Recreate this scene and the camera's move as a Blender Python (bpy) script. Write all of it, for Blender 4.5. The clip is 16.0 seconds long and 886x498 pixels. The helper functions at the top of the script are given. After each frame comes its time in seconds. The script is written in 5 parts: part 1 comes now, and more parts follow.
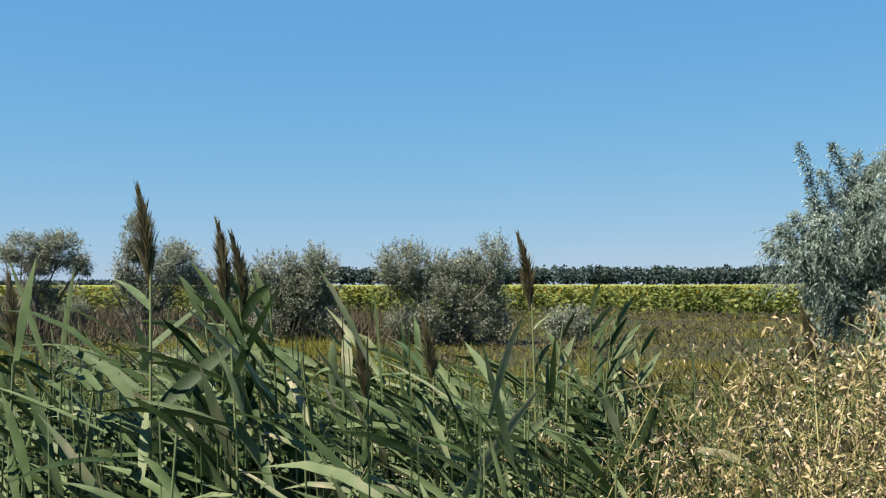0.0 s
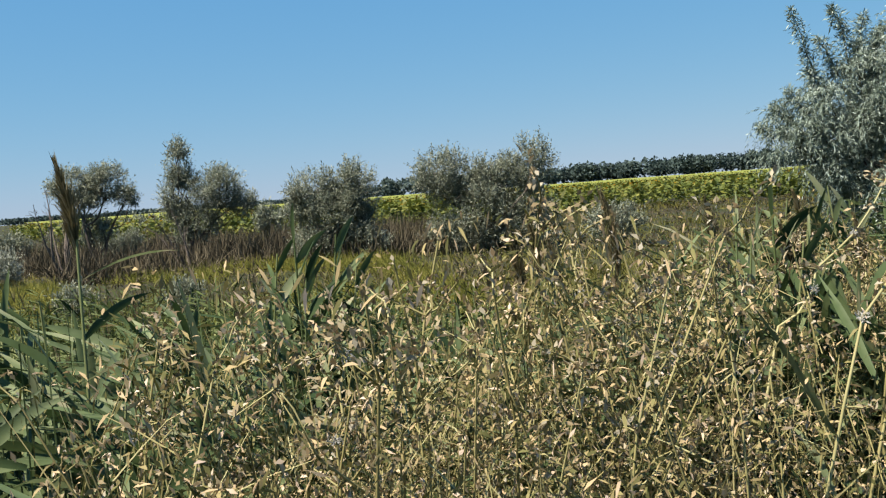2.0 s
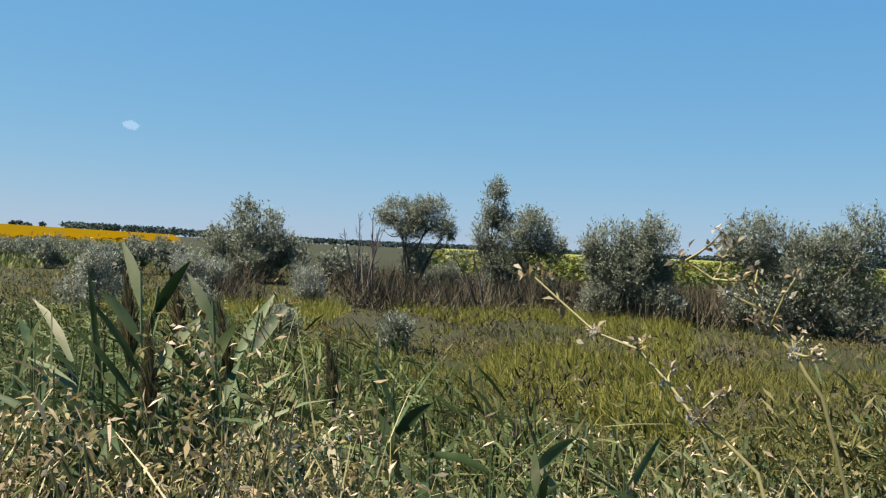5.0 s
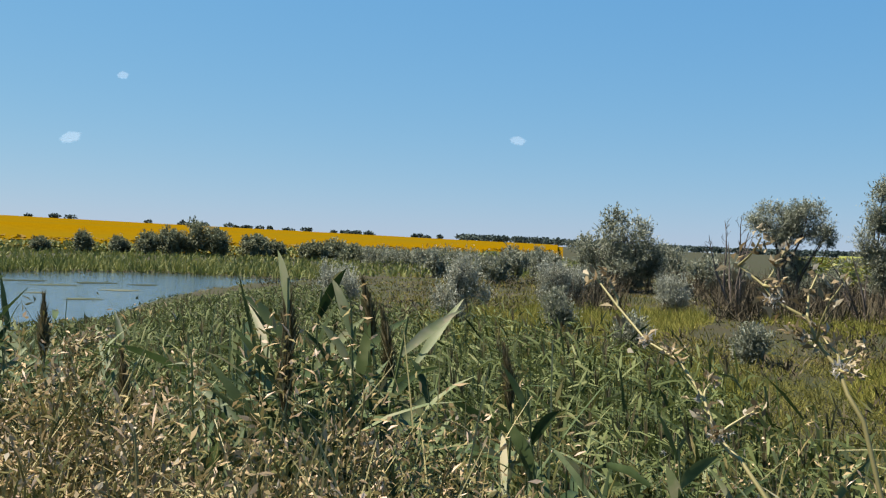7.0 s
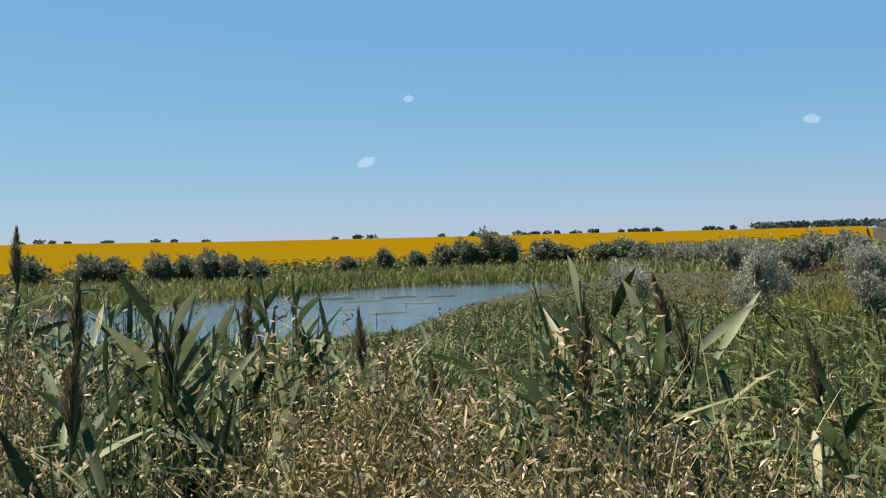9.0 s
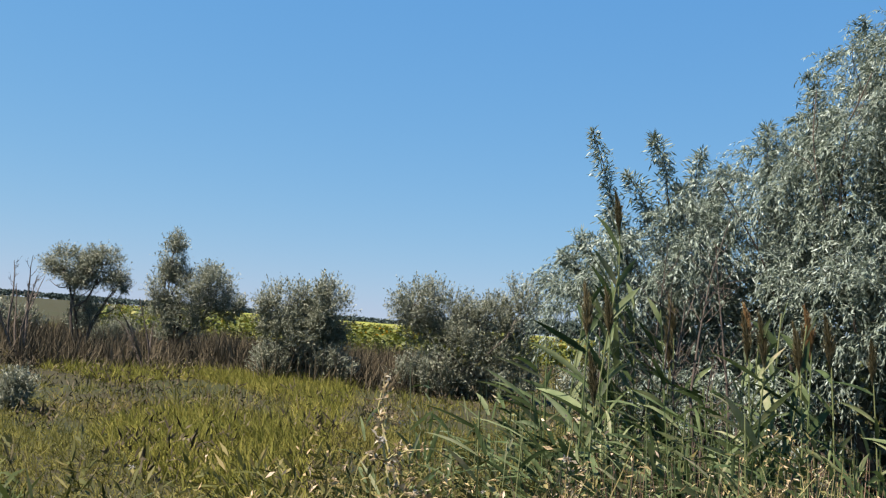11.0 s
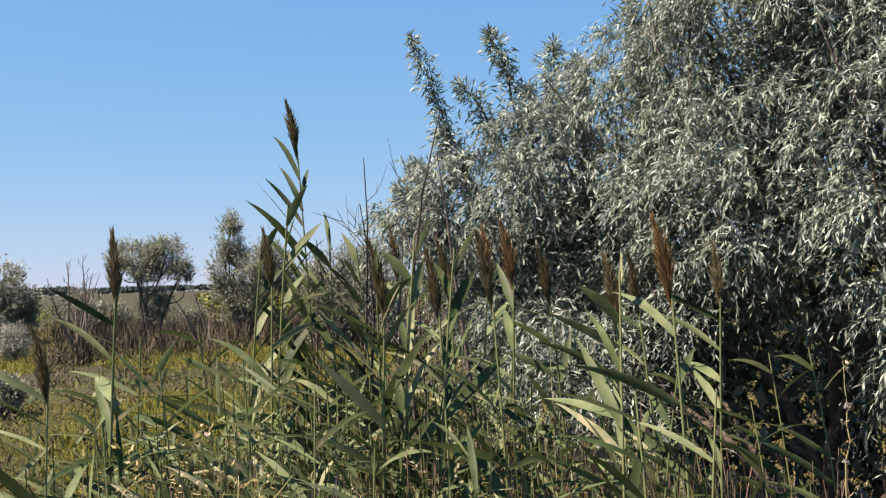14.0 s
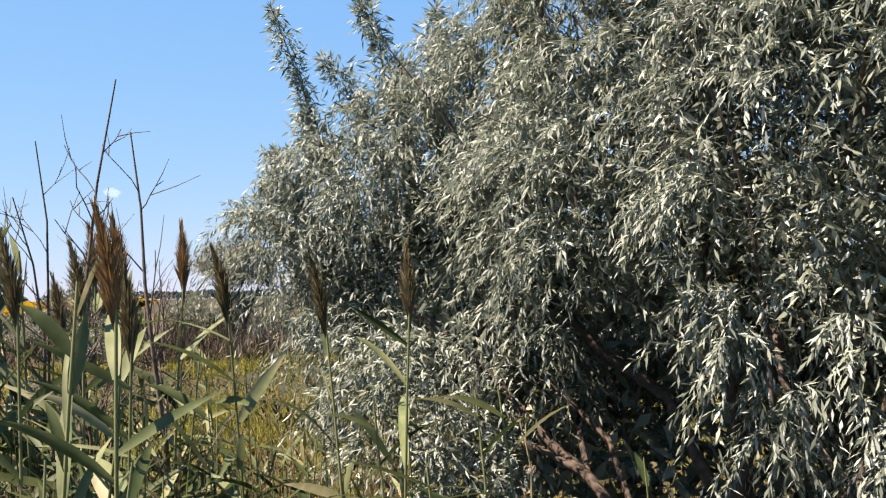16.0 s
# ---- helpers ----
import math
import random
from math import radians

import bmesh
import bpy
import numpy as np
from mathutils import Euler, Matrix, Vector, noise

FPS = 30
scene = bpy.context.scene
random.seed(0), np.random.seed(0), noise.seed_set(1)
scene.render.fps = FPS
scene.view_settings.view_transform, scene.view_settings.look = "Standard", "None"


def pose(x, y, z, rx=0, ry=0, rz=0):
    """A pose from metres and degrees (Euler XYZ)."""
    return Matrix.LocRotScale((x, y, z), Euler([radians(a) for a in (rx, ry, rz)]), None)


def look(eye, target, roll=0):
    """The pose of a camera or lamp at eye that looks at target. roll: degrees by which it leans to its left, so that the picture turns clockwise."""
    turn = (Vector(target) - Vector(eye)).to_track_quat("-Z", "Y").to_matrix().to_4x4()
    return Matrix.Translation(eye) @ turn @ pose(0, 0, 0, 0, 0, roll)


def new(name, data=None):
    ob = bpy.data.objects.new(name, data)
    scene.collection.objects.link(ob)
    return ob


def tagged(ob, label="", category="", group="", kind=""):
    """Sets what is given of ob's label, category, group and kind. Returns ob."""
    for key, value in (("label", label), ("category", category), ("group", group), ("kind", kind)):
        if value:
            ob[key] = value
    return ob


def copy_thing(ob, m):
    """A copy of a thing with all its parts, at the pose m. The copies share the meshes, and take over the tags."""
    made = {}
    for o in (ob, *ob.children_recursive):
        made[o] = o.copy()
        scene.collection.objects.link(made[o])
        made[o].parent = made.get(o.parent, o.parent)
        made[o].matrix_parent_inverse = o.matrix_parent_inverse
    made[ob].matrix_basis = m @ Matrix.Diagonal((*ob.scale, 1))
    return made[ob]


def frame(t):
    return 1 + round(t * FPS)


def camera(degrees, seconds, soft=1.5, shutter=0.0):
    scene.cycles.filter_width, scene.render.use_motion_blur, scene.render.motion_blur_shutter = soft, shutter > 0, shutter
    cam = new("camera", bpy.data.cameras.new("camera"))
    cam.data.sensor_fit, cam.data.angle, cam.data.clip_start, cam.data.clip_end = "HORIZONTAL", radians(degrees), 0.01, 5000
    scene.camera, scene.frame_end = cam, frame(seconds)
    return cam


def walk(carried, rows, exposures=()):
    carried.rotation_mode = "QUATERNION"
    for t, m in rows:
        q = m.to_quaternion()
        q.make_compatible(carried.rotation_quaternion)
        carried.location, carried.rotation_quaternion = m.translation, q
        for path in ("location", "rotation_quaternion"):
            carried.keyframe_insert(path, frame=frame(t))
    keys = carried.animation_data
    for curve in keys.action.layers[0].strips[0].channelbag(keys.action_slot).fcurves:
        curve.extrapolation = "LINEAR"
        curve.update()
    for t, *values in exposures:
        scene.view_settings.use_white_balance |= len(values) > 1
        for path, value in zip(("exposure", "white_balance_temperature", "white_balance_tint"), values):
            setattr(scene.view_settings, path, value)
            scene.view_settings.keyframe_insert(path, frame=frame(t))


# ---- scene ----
LENS = 48.6
ROWS = [
    (0.0, 0.000, 0.000, 1.691, -0.00, 2.03, 0.06),
    (0.5, 0.334, 0.188, 1.715, -0.80, -0.87, 2.31),
    (1.0, 0.610, 0.443, 1.703, 0.88, -0.88, 0.38),
    (1.5, 0.987, 0.580, 1.655, 0.03, -0.85, 3.55),
    (2.0, 1.396, 0.797, 1.699, 5.33, -3.38, 4.18),
    (2.5, 1.751, 1.080, 1.668, 6.01, -1.17, 1.60),
    (3.0, 2.117, 1.363, 1.663, 3.84, -0.61, 6.36),
    (3.5, 2.499, 1.661, 1.723, 12.14, -0.27, 3.83),
    (3.7, 2.642, 1.789, 1.683, 12.76, -0.47, 3.55),
    (5.8, 4.246, 3.227, 1.708, 40.27, 0.50, -1.65),
    (6.0, 4.248, 3.224, 1.711, 41.90, 0.88, -0.09),
    (6.5, 4.260, 3.209, 1.704, 46.81, 0.41, -1.76),
    (7.0, 4.284, 3.207, 1.710, 50.98, -0.44, -1.97),
    (7.5, 4.319, 3.185, 1.702, 55.14, -0.55, -0.43),
    (8.0, 4.340, 3.156, 1.708, 63.92, -0.44, 2.12),
    (8.5, 4.335, 3.165, 1.700, 68.05, -0.69, 2.33),
    (9.0, 4.334, 3.177, 1.714, 67.67, -0.25, 2.47),
    (9.2, 4.335, 3.179, 1.699, 64.28, 0.34, 2.74),
    (11.3, 4.916, 3.792, 1.673, 9.39, 2.73, -3.63),
    (11.5, 5.030, 3.898, 1.708, 11.23, -0.96, -0.66),
    (12.0, 5.311, 4.185, 1.742, 13.89, -1.06, -2.63),
    (12.5, 5.682, 4.491, 1.757, 10.96, 1.50, 0.76),
    (13.0, 5.989, 4.776, 1.767, 15.68, 2.33, 0.45),
    (13.5, 6.270, 5.118, 1.697, 18.21, 1.48, -1.69),
    (14.0, 6.524, 5.448, 1.716, 20.62, 1.74, 2.23),
    (14.5, 6.822, 5.818, 1.712, 21.43, 0.48, 0.93),
    (15.0, 7.038, 6.239, 1.703, 21.65, 2.25, 0.41),
    (15.5, 7.273, 6.599, 1.607, 21.22, 2.54, 4.43),
    (16.0, 7.587, 6.912, 1.678, 28.44, 2.18, 2.50),
]
cam = camera(LENS, 16.0, soft=1.25)
walk(cam, [(t, pose(x, y, z, 90 + pitch, roll, yaw)) for t, x, y, z, yaw, pitch, roll in ROWS],
     exposures=[(0.0, 1.5, 6500, 10), (1.0, 1.4, 6500, 10), (2.0, 1.42, 6550, 10), (3.5, 1.4, 6500, 10), (6.0, 1.46, 6600, 11), (9.0, 1.44, 6700, 13), (11.5, 1.6, 6700, 18), (12.5, 1.72, 6850, 22), (14.5, 1.82, 7300, 26), (16.0, 2.05, 7550, 29)])

# ---- world and sun ----
SUN_LEFT, SUN_UP = 122.0, 60.0        # degrees left of +y, degrees above the horizon
world = bpy.data.worlds.new("world")
scene.world = world
world.use_nodes = True
wn = world.node_tree.nodes
sky = wn.new("ShaderNodeTexSky")
sky.sky_type = "NISHITA"
sky.sun_disc = False
sky.sun_elevation, sky.sun_rotation = radians(SUN_UP), radians(-SUN_LEFT)
sky.air_density, sky.dust_density, sky.ozone_density = 1.0, 0.0, 3.0
wn["Background"].inputs["Strength"].default_value = 0.0538
# hazy summer air: each colour of the sky evened out towards the horizon
split, back = wn.new("ShaderNodeSeparateColor"), wn.new("ShaderNodeCombineColor")
world.node_tree.links.new(sky.outputs[0], split.inputs[0])
for k, (power, gain) in enumerate([(0.78, 0.572), (0.43, 1.585), (0.16, 3.64)]):
    raised, scaled = wn.new("ShaderNodeMath"), wn.new("ShaderNodeMath")
    raised.operation, scaled.operation = "POWER", "MULTIPLY"
    raised.inputs[1].default_value, scaled.inputs[1].default_value = power, gain
    world.node_tree.links.new(split.outputs[k], raised.inputs[0])
    world.node_tree.links.new(raised.outputs[0], scaled.inputs[0])
    world.node_tree.links.new(scaled.outputs[0], back.inputs[k])
world.node_tree.links.new(back.outputs[0], wn["Background"].inputs["Color"])
sun_data = bpy.data.lights.new("sun", "SUN")
sun_data.energy, sun_data.angle, sun_data.color = 5.0, radians(0.5), (1.0, 0.92, 0.78)
sun = new("sun", sun_data)
a, e = radians(SUN_LEFT), radians(SUN_UP)
sun.matrix_world = look((-math.sin(a) * math.cos(e) * 50, math.cos(a) * math.cos(e) * 50, math.sin(e) * 50), (0, 0, 0))

# ---- materials ----
def mat(name):
    m = bpy.data.materials.new(name)
    m.use_nodes = True
    return m, m.node_tree.nodes, m.node_tree.links


def ramp(nodes, stops):
    r = nodes.new("ShaderNodeValToRGB")
    while len(r.color_ramp.elements) < len(stops):
        r.color_ramp.elements.new(0.5)
    for el, (p, c) in zip(r.color_ramp.elements, stops):
        el.position, el.color = p, (*c, 1)
    return r


def leaf_mat(name, stops, through_light=0.3, rough=0.55, patch=6.0, gloss=0.3, mottle=0.5, spread=1.0):
    """Leaves: each leaf takes a tone of its own from the stops, patches of it vary, and some light comes through."""
    m, n, l = mat(name)
    geo, info = n.new("ShaderNodeNewGeometry"), n.new("ShaderNodeObjectInfo")
    nz = n.new("ShaderNodeTexNoise")
    nz.inputs["Scale"].default_value, nz.inputs["Detail"].default_value = patch, 3
    l.new(geo.outputs["Position"], nz.inputs["Vector"])
    add = n.new("ShaderNodeMath")
    l.new(geo.outputs["Random Per Island"], add.inputs[0]), l.new(info.outputs["Random"], add.inputs[1])
    fr = n.new("ShaderNodeMath")
    fr.operation = "FRACT"
    sp = n.new("ShaderNodeMath")
    sp.operation = "MULTIPLY_ADD"
    sp.inputs[1].default_value, sp.inputs[2].default_value = spread, 0.5 - 0.5 * spread
    l.new(fr.outputs[0], sp.inputs[0])
    l.new(add.outputs[0], fr.inputs[0])
    mix = n.new("ShaderNodeMath")
    mix.operation = "MULTIPLY_ADD"
    mix.inputs[1].default_value, mix.inputs[2].default_value = mottle, -0.5 * mottle
    l.new(nz.outputs[0], mix.inputs[0])
    tot = n.new("ShaderNodeMath")
    l.new(sp.outputs[0], tot.inputs[0]), l.new(mix.outputs[0], tot.inputs[1])
    r = ramp(n, stops)
    l.new(tot.outputs[0], r.inputs[0])
    b = n["Principled BSDF"]
    l.new(r.outputs[0], b.inputs["Base Color"])
    b.inputs["Roughness"].default_value = rough
    b.inputs["Specular IOR Level"].default_value = gloss
    tr = n.new("ShaderNodeBsdfTranslucent")
    hs = n.new("ShaderNodeHueSaturation")
    hs.inputs["Saturation"].default_value, hs.inputs["Value"].default_value = 1.05, 1.1
    l.new(r.outputs[0], hs.inputs["Color"]), l.new(hs.outputs[0], tr.inputs["Color"])
    ms = n.new("ShaderNodeMixShader")
    ms.inputs[0].default_value = through_light
    l.new(b.outputs[0], ms.inputs[1]), l.new(tr.outputs[0], ms.inputs[2])
    l.new(ms.outputs[0], n["Material Output"].inputs["Surface"])
    return m


def rough_mat(name, c1, c2, scale=8.0, rough=0.85, bump=0.3, c3=None, big=0.4):
    """Bark, soil and the like: two tones in grain and in large patches, with a fine relief."""
    m, n, l = mat(name)
    geo = n.new("ShaderNodeNewGeometry")
    nz, nb = n.new("ShaderNodeTexNoise"), n.new("ShaderNodeTexNoise")
    nz.inputs["Scale"].default_value, nz.inputs["Detail"].default_value = scale, 6
    nb.inputs["Scale"].default_value, nb.inputs["Detail"].default_value = big, 4
    l.new(geo.outputs["Position"], nz.inputs["Vector"]), l.new(geo.outputs["Position"], nb.inputs["Vector"])
    r = ramp(n, [(0.32, c1), (0.68, c2)])
    l.new(nz.outputs[0], r.inputs[0])
    mx = n.new("ShaderNodeMix")
    mx.data_type = "RGBA"
    r2 = ramp(n, [(0.42, (0, 0, 0)), (0.62, (1, 1, 1))])
    l.new(nb.outputs[0], r2.inputs[0]), l.new(r2.outputs[0], mx.inputs[0])
    l.new(r.outputs[0], mx.inputs[6])
    mx.inputs[7].default_value = (*(c3 or c1), 1)
    b = n["Principled BSDF"]
    l.new(mx.outputs[2], b.inputs["Base Color"])
    b.inputs["Roughness"].default_value, b.inputs["Specular IOR Level"].default_value = rough, 0.2
    bp = n.new("ShaderNodeBump")
    bp.inputs["Strength"].default_value = bump
    l.new(nz.outputs[0], bp.inputs["Height"]), l.new(bp.outputs[0], b.inputs["Normal"])
    return m


OLIVE = leaf_mat("silver_olive_leaf", [(0.0, (0.04907, 0.06835, 0.04855)), (0.4, (0.1308, 0.165, 0.1271)), (0.75, (0.2394, 0.2888, 0.2485)), (1.0, (0.4088, 0.4715, 0.4392))], 0.22, 0.65, 1.2, 0.15, spread=0.8)
GREY = leaf_mat("grey_willow_leaf", [(0.0, (0.0725, 0.08459, 0.05386)), (0.5, (0.1641, 0.1813, 0.1307)), (1.0, (0.3129, 0.3263, 0.2653))], 0.2, 0.6, 0.8, spread=0.7)
DUSK = leaf_mat("dark_shrub_leaf", [(0.0, (0.03, 0.039, 0.024)), (0.6, (0.06, 0.0735, 0.0465)), (1.0, (0.1125, 0.1237, 0.09))], 0.2, 0.8, 0.5, 0.03)
REED = leaf_mat("reed_leaf", [(0.0, (0.01541, 0.02953, 0.0104)), (0.35, (0.04815, 0.07285, 0.02835)), (0.6, (0.08667, 0.1162, 0.05198)), (0.82, (0.1425, 0.1693, 0.08505)), (0.95, (0.1926, 0.1969, 0.1181)), (1.0, (0.26, 0.2363, 0.1512))], 0.25, 0.55, 11.0, 0.12, mottle=0.9, spread=0.85)
REEDBED = leaf_mat("reed_bed_leaf", [(0.0, (0.016, 0.027, 0.008)), (0.4, (0.052, 0.07, 0.022)), (0.75, (0.098, 0.118, 0.042)), (1.0, (0.16, 0.17, 0.075))], 0.2, 0.65, 0.4, 0.1, mottle=1.0, spread=0.9)
PLUME = leaf_mat("reed_plume", [(0.0, (0.05629, 0.04836, 0.02391)), (0.6, (0.1294, 0.1105, 0.05739)), (1.0, (0.2365, 0.2015, 0.1196))], 0.3, 0.8, 9.0, 0.1)
RUST = leaf_mat("rusty_plume", [(0.0, (0.1275, 0.07225, 0.0306)), (1.0, (0.2635, 0.17, 0.081))], 0.2, 0.8, 9.0, 0.1)
STALK = leaf_mat("reed_stalk", [(0.0, (0.06528, 0.09204, 0.03256)), (1.0, (0.1408, 0.156, 0.06586))], 0.0, 0.5, 5.0)
STRAW = leaf_mat("dry_stem", [(0.0, (0.1376, 0.1167, 0.04318)), (0.6, (0.2226, 0.1962, 0.08305)), (1.0, (0.3076, 0.2962, 0.1578))], 0.0, 0.55, 5.0, spread=0.6)
DRY = leaf_mat("dry_leaf", [(0.0, (0.0363, 0.03966, 0.01348)), (0.3, (0.1331, 0.1267, 0.05054)), (0.6, (0.2601, 0.2093, 0.1033)), (0.88, (0.3993, 0.2974, 0.1797)), (1.0, (0.5203, 0.4076, 0.3145))], 0.2, 0.75, 14.0, 0.08, mottle=0.8)
UNDER = leaf_mat("undergrowth_leaf", [(0.0, (0.03238, 0.03876, 0.01035)), (0.5, (0.07881, 0.08241, 0.02585)), (0.85, (0.1568, 0.1358, 0.05348)), (1.0, (0.2931, 0.2231, 0.1121))], 0.2, 0.65, 1.5, 0.12, spread=0.8)
DOWN = leaf_mat("seed_down", [(0.0, (0.296, 0.2784, 0.2488)), (1.0, (0.4264, 0.4144, 0.3904))], 0.4, 0.9, 9.0, 0.05)
BUD = leaf_mat("dry_bud", [(0.0, (0.1525, 0.1108, 0.06218)), (0.6, (0.2592, 0.2136, 0.1333)), (1.0, (0.3507, 0.3165, 0.2487))], 0.2, 0.7, 9.0, 0.1)
GRASS = leaf_mat("meadow_grass", [(0.0, (0.05351, 0.05402, 0.01732)), (0.35, (0.09518, 0.09727, 0.0238)), (0.65, (0.1368, 0.1211, 0.03463)), (0.85, (0.1546, 0.1134, 0.04547)), (1.0, (0.214, 0.1513, 0.07584))], 0.2, 0.75, 0.22, 0.08, mottle=1.5, spread=0.45)
LUSH = leaf_mat("lush_meadow_grass", [(0.0, (0.0624, 0.07168, 0.0138)), (0.5, (0.1416, 0.1411, 0.0299)), (1.0, (0.24, 0.2072, 0.0575))], 0.25, 0.7, 0.35, 0.08, mottle=1.2, spread=0.6)
BANKGRASS = leaf_mat("bank_reeds", [(0.0, (0.07106, 0.09184, 0.02584)), (0.6, (0.1338, 0.1515, 0.04712)), (1.0, (0.209, 0.202, 0.076))], 0.2, 0.7, 0.08, 0.15, mottle=1.3)
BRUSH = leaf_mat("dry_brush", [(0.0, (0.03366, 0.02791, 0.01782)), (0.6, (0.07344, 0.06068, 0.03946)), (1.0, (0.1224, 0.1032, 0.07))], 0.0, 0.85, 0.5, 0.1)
SUNLEAF = leaf_mat("sunflower_leaf", [(0.0, (0.0504, 0.0684, 0.0136)), (0.7, (0.105, 0.1215, 0.0224)), (1.0, (0.1596, 0.1575, 0.0336))], 0.2, 0.6, 0.05, 0.2, mottle=1.3)
SUNHEAD = leaf_mat("sunflower_head", [(0.0, (0.117, 0.06708, 0.00078)), (1.0, (0.1365, 0.08112, 0.00078))], 0.15, 0.7, 0.03, 0.1)
# bluish tone of distant haze is mixed into these leaf colours
HAZELEAF = leaf_mat("hazed_far_leaf", [(0.0, (0.0315, 0.048, 0.044)), (0.7, (0.0525, 0.075, 0.07)), (1.0, (0.0756, 0.1025, 0.095))], 0.15, 0.8, 0.02, 0.1, mottle=1.3)
BARK = rough_mat("grey_bark", (0.05, 0.04, 0.032), (0.14, 0.115, 0.095), 30, 0.9, 0.6)
DEADWOOD = rough_mat("dead_wood", (0.06, 0.05, 0.042), (0.16, 0.13, 0.11), 40, 0.9, 0.5)
SOIL = rough_mat("ground_soil", (0.0252, 0.02516, 0.0098), (0.054, 0.0518, 0.021), 3.0, 0.95, 0.4, (0.0432, 0.037, 0.0224), 0.12)
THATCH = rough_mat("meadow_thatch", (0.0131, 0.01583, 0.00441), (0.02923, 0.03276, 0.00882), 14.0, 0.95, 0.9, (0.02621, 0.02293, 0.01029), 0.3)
BANKLEAF = leaf_mat("bank_bush_leaf", [(0.0, (0.08198, 0.09483, 0.05749)), (0.6, (0.1542, 0.17, 0.1094)), (1.0, (0.2507, 0.2628, 0.1808))], 0.15, 0.7, 0.3, 0.1, spread=0.7)
SILVER = leaf_mat("pale_silver_leaf", [(0.0, (0.1045, 0.1155, 0.08078)), (0.5, (0.2265, 0.2402, 0.1885)), (1.0, (0.4182, 0.4343, 0.377))], 0.18, 0.6, 1.5, 0.3)
RUSSET = leaf_mat("russet_dry_leaf", [(0.0, (0.0506, 0.03305, 0.02224)), (0.5, (0.1334, 0.08699, 0.0606)), (0.85, (0.2392, 0.1609, 0.1203)), (1.0, (0.3496, 0.2523, 0.1961))], 0.2, 0.75, 2.0, 0.15)
FIELD = rough_mat("sunflower_field", (0.104, 0.056, 0.001), (0.146, 0.084, 0.001), 0.9, 0.95, 0.3, (0.112, 0.072, 0.003), 0.014)
FIELD.node_tree.nodes["Principled BSDF"].inputs["Specular IOR Level"].default_value = 0.0

wm, wnn, wl = mat("pond_water")
wb = wnn["Principled BSDF"]
wb.inputs["Base Color"].default_value = (0.03, 0.04, 0.045, 1)
wb.inputs["Roughness"].default_value, wb.inputs["IOR"].default_value = 0.06, 1.33
wnz, wgeo, wbp = wnn.new("ShaderNodeTexNoise"), wnn.new("ShaderNodeNewGeometry"), wnn.new("ShaderNodeBump")
wnz.inputs["Scale"].default_value, wnz.inputs["Detail"].default_value = 5.0, 3
wbp.inputs["Strength"].default_value, wbp.inputs["Distance"].default_value = 1.0, 0.022
wl.new(wgeo.outputs["Position"], wnz.inputs["Vector"]), wl.new(wnz.outputs[0], wbp.inputs["Height"]), wl.new(wbp.outputs[0], wb.inputs["Normal"])

# ---- helpers of this scene ----
rng = np.random.default_rng(7)
EYE = np.array([4.3, 3.2])


def mesh_of(name, verts, quads, material, smooth=False):
    """A mesh from arrays of points and of four-cornered faces."""
    verts, quads = np.asarray(verts, dtype=np.float32).reshape(-1, 3), np.asarray(quads, dtype=np.int32).reshape(-1, 4)
    me = bpy.data.meshes.new(name)
    me.vertices.add(len(verts))
    me.vertices.foreach_set("co", verts.ravel())
    me.loops.add(quads.size)
    me.loops.foreach_set("vertex_index", quads.ravel())
    me.polygons.add(len(quads))
    me.polygons.foreach_set("loop_start", np.arange(0, quads.size, 4, dtype=np.int32))
    me.polygons.foreach_set("loop_total", np.full(len(quads), 4, dtype=np.int32))
    if smooth:
        me.polygons.foreach_set("use_smooth", np.ones(len(quads), dtype=bool))
    me.materials.append(material)
    me.update(calc_edges=True)
    me.validate()
    return me


def part(name, me, parent, label="", kind=""):
    ob = new(name, me)
    ob.parent = parent
    if kind:
        ob["kind"] = kind
    if label:
        ob["label"] = label
    return ob


def join(chunks):
    """Several (points, faces) made one."""
    vs, qs, k = [], [], 0
    for v, q in chunks:
        v = np.asarray(v).reshape(-1, 3)
        vs.append(v), qs.append(np.asarray(q).reshape(-1, 4) + k)
        k += len(v)
    return np.concatenate(vs), np.concatenate(qs)


def unit(v):
    return v / np.maximum(np.linalg.norm(v, axis=-1, keepdims=True), 1e-9)


BLADE = np.array([0.35, 1.0, 0.85, 0.5, 0.03])
NARROW = np.array([1.0, 0.75, 0.05])
OVAL = np.array([0.12, 1.0, 0.9, 0.06])


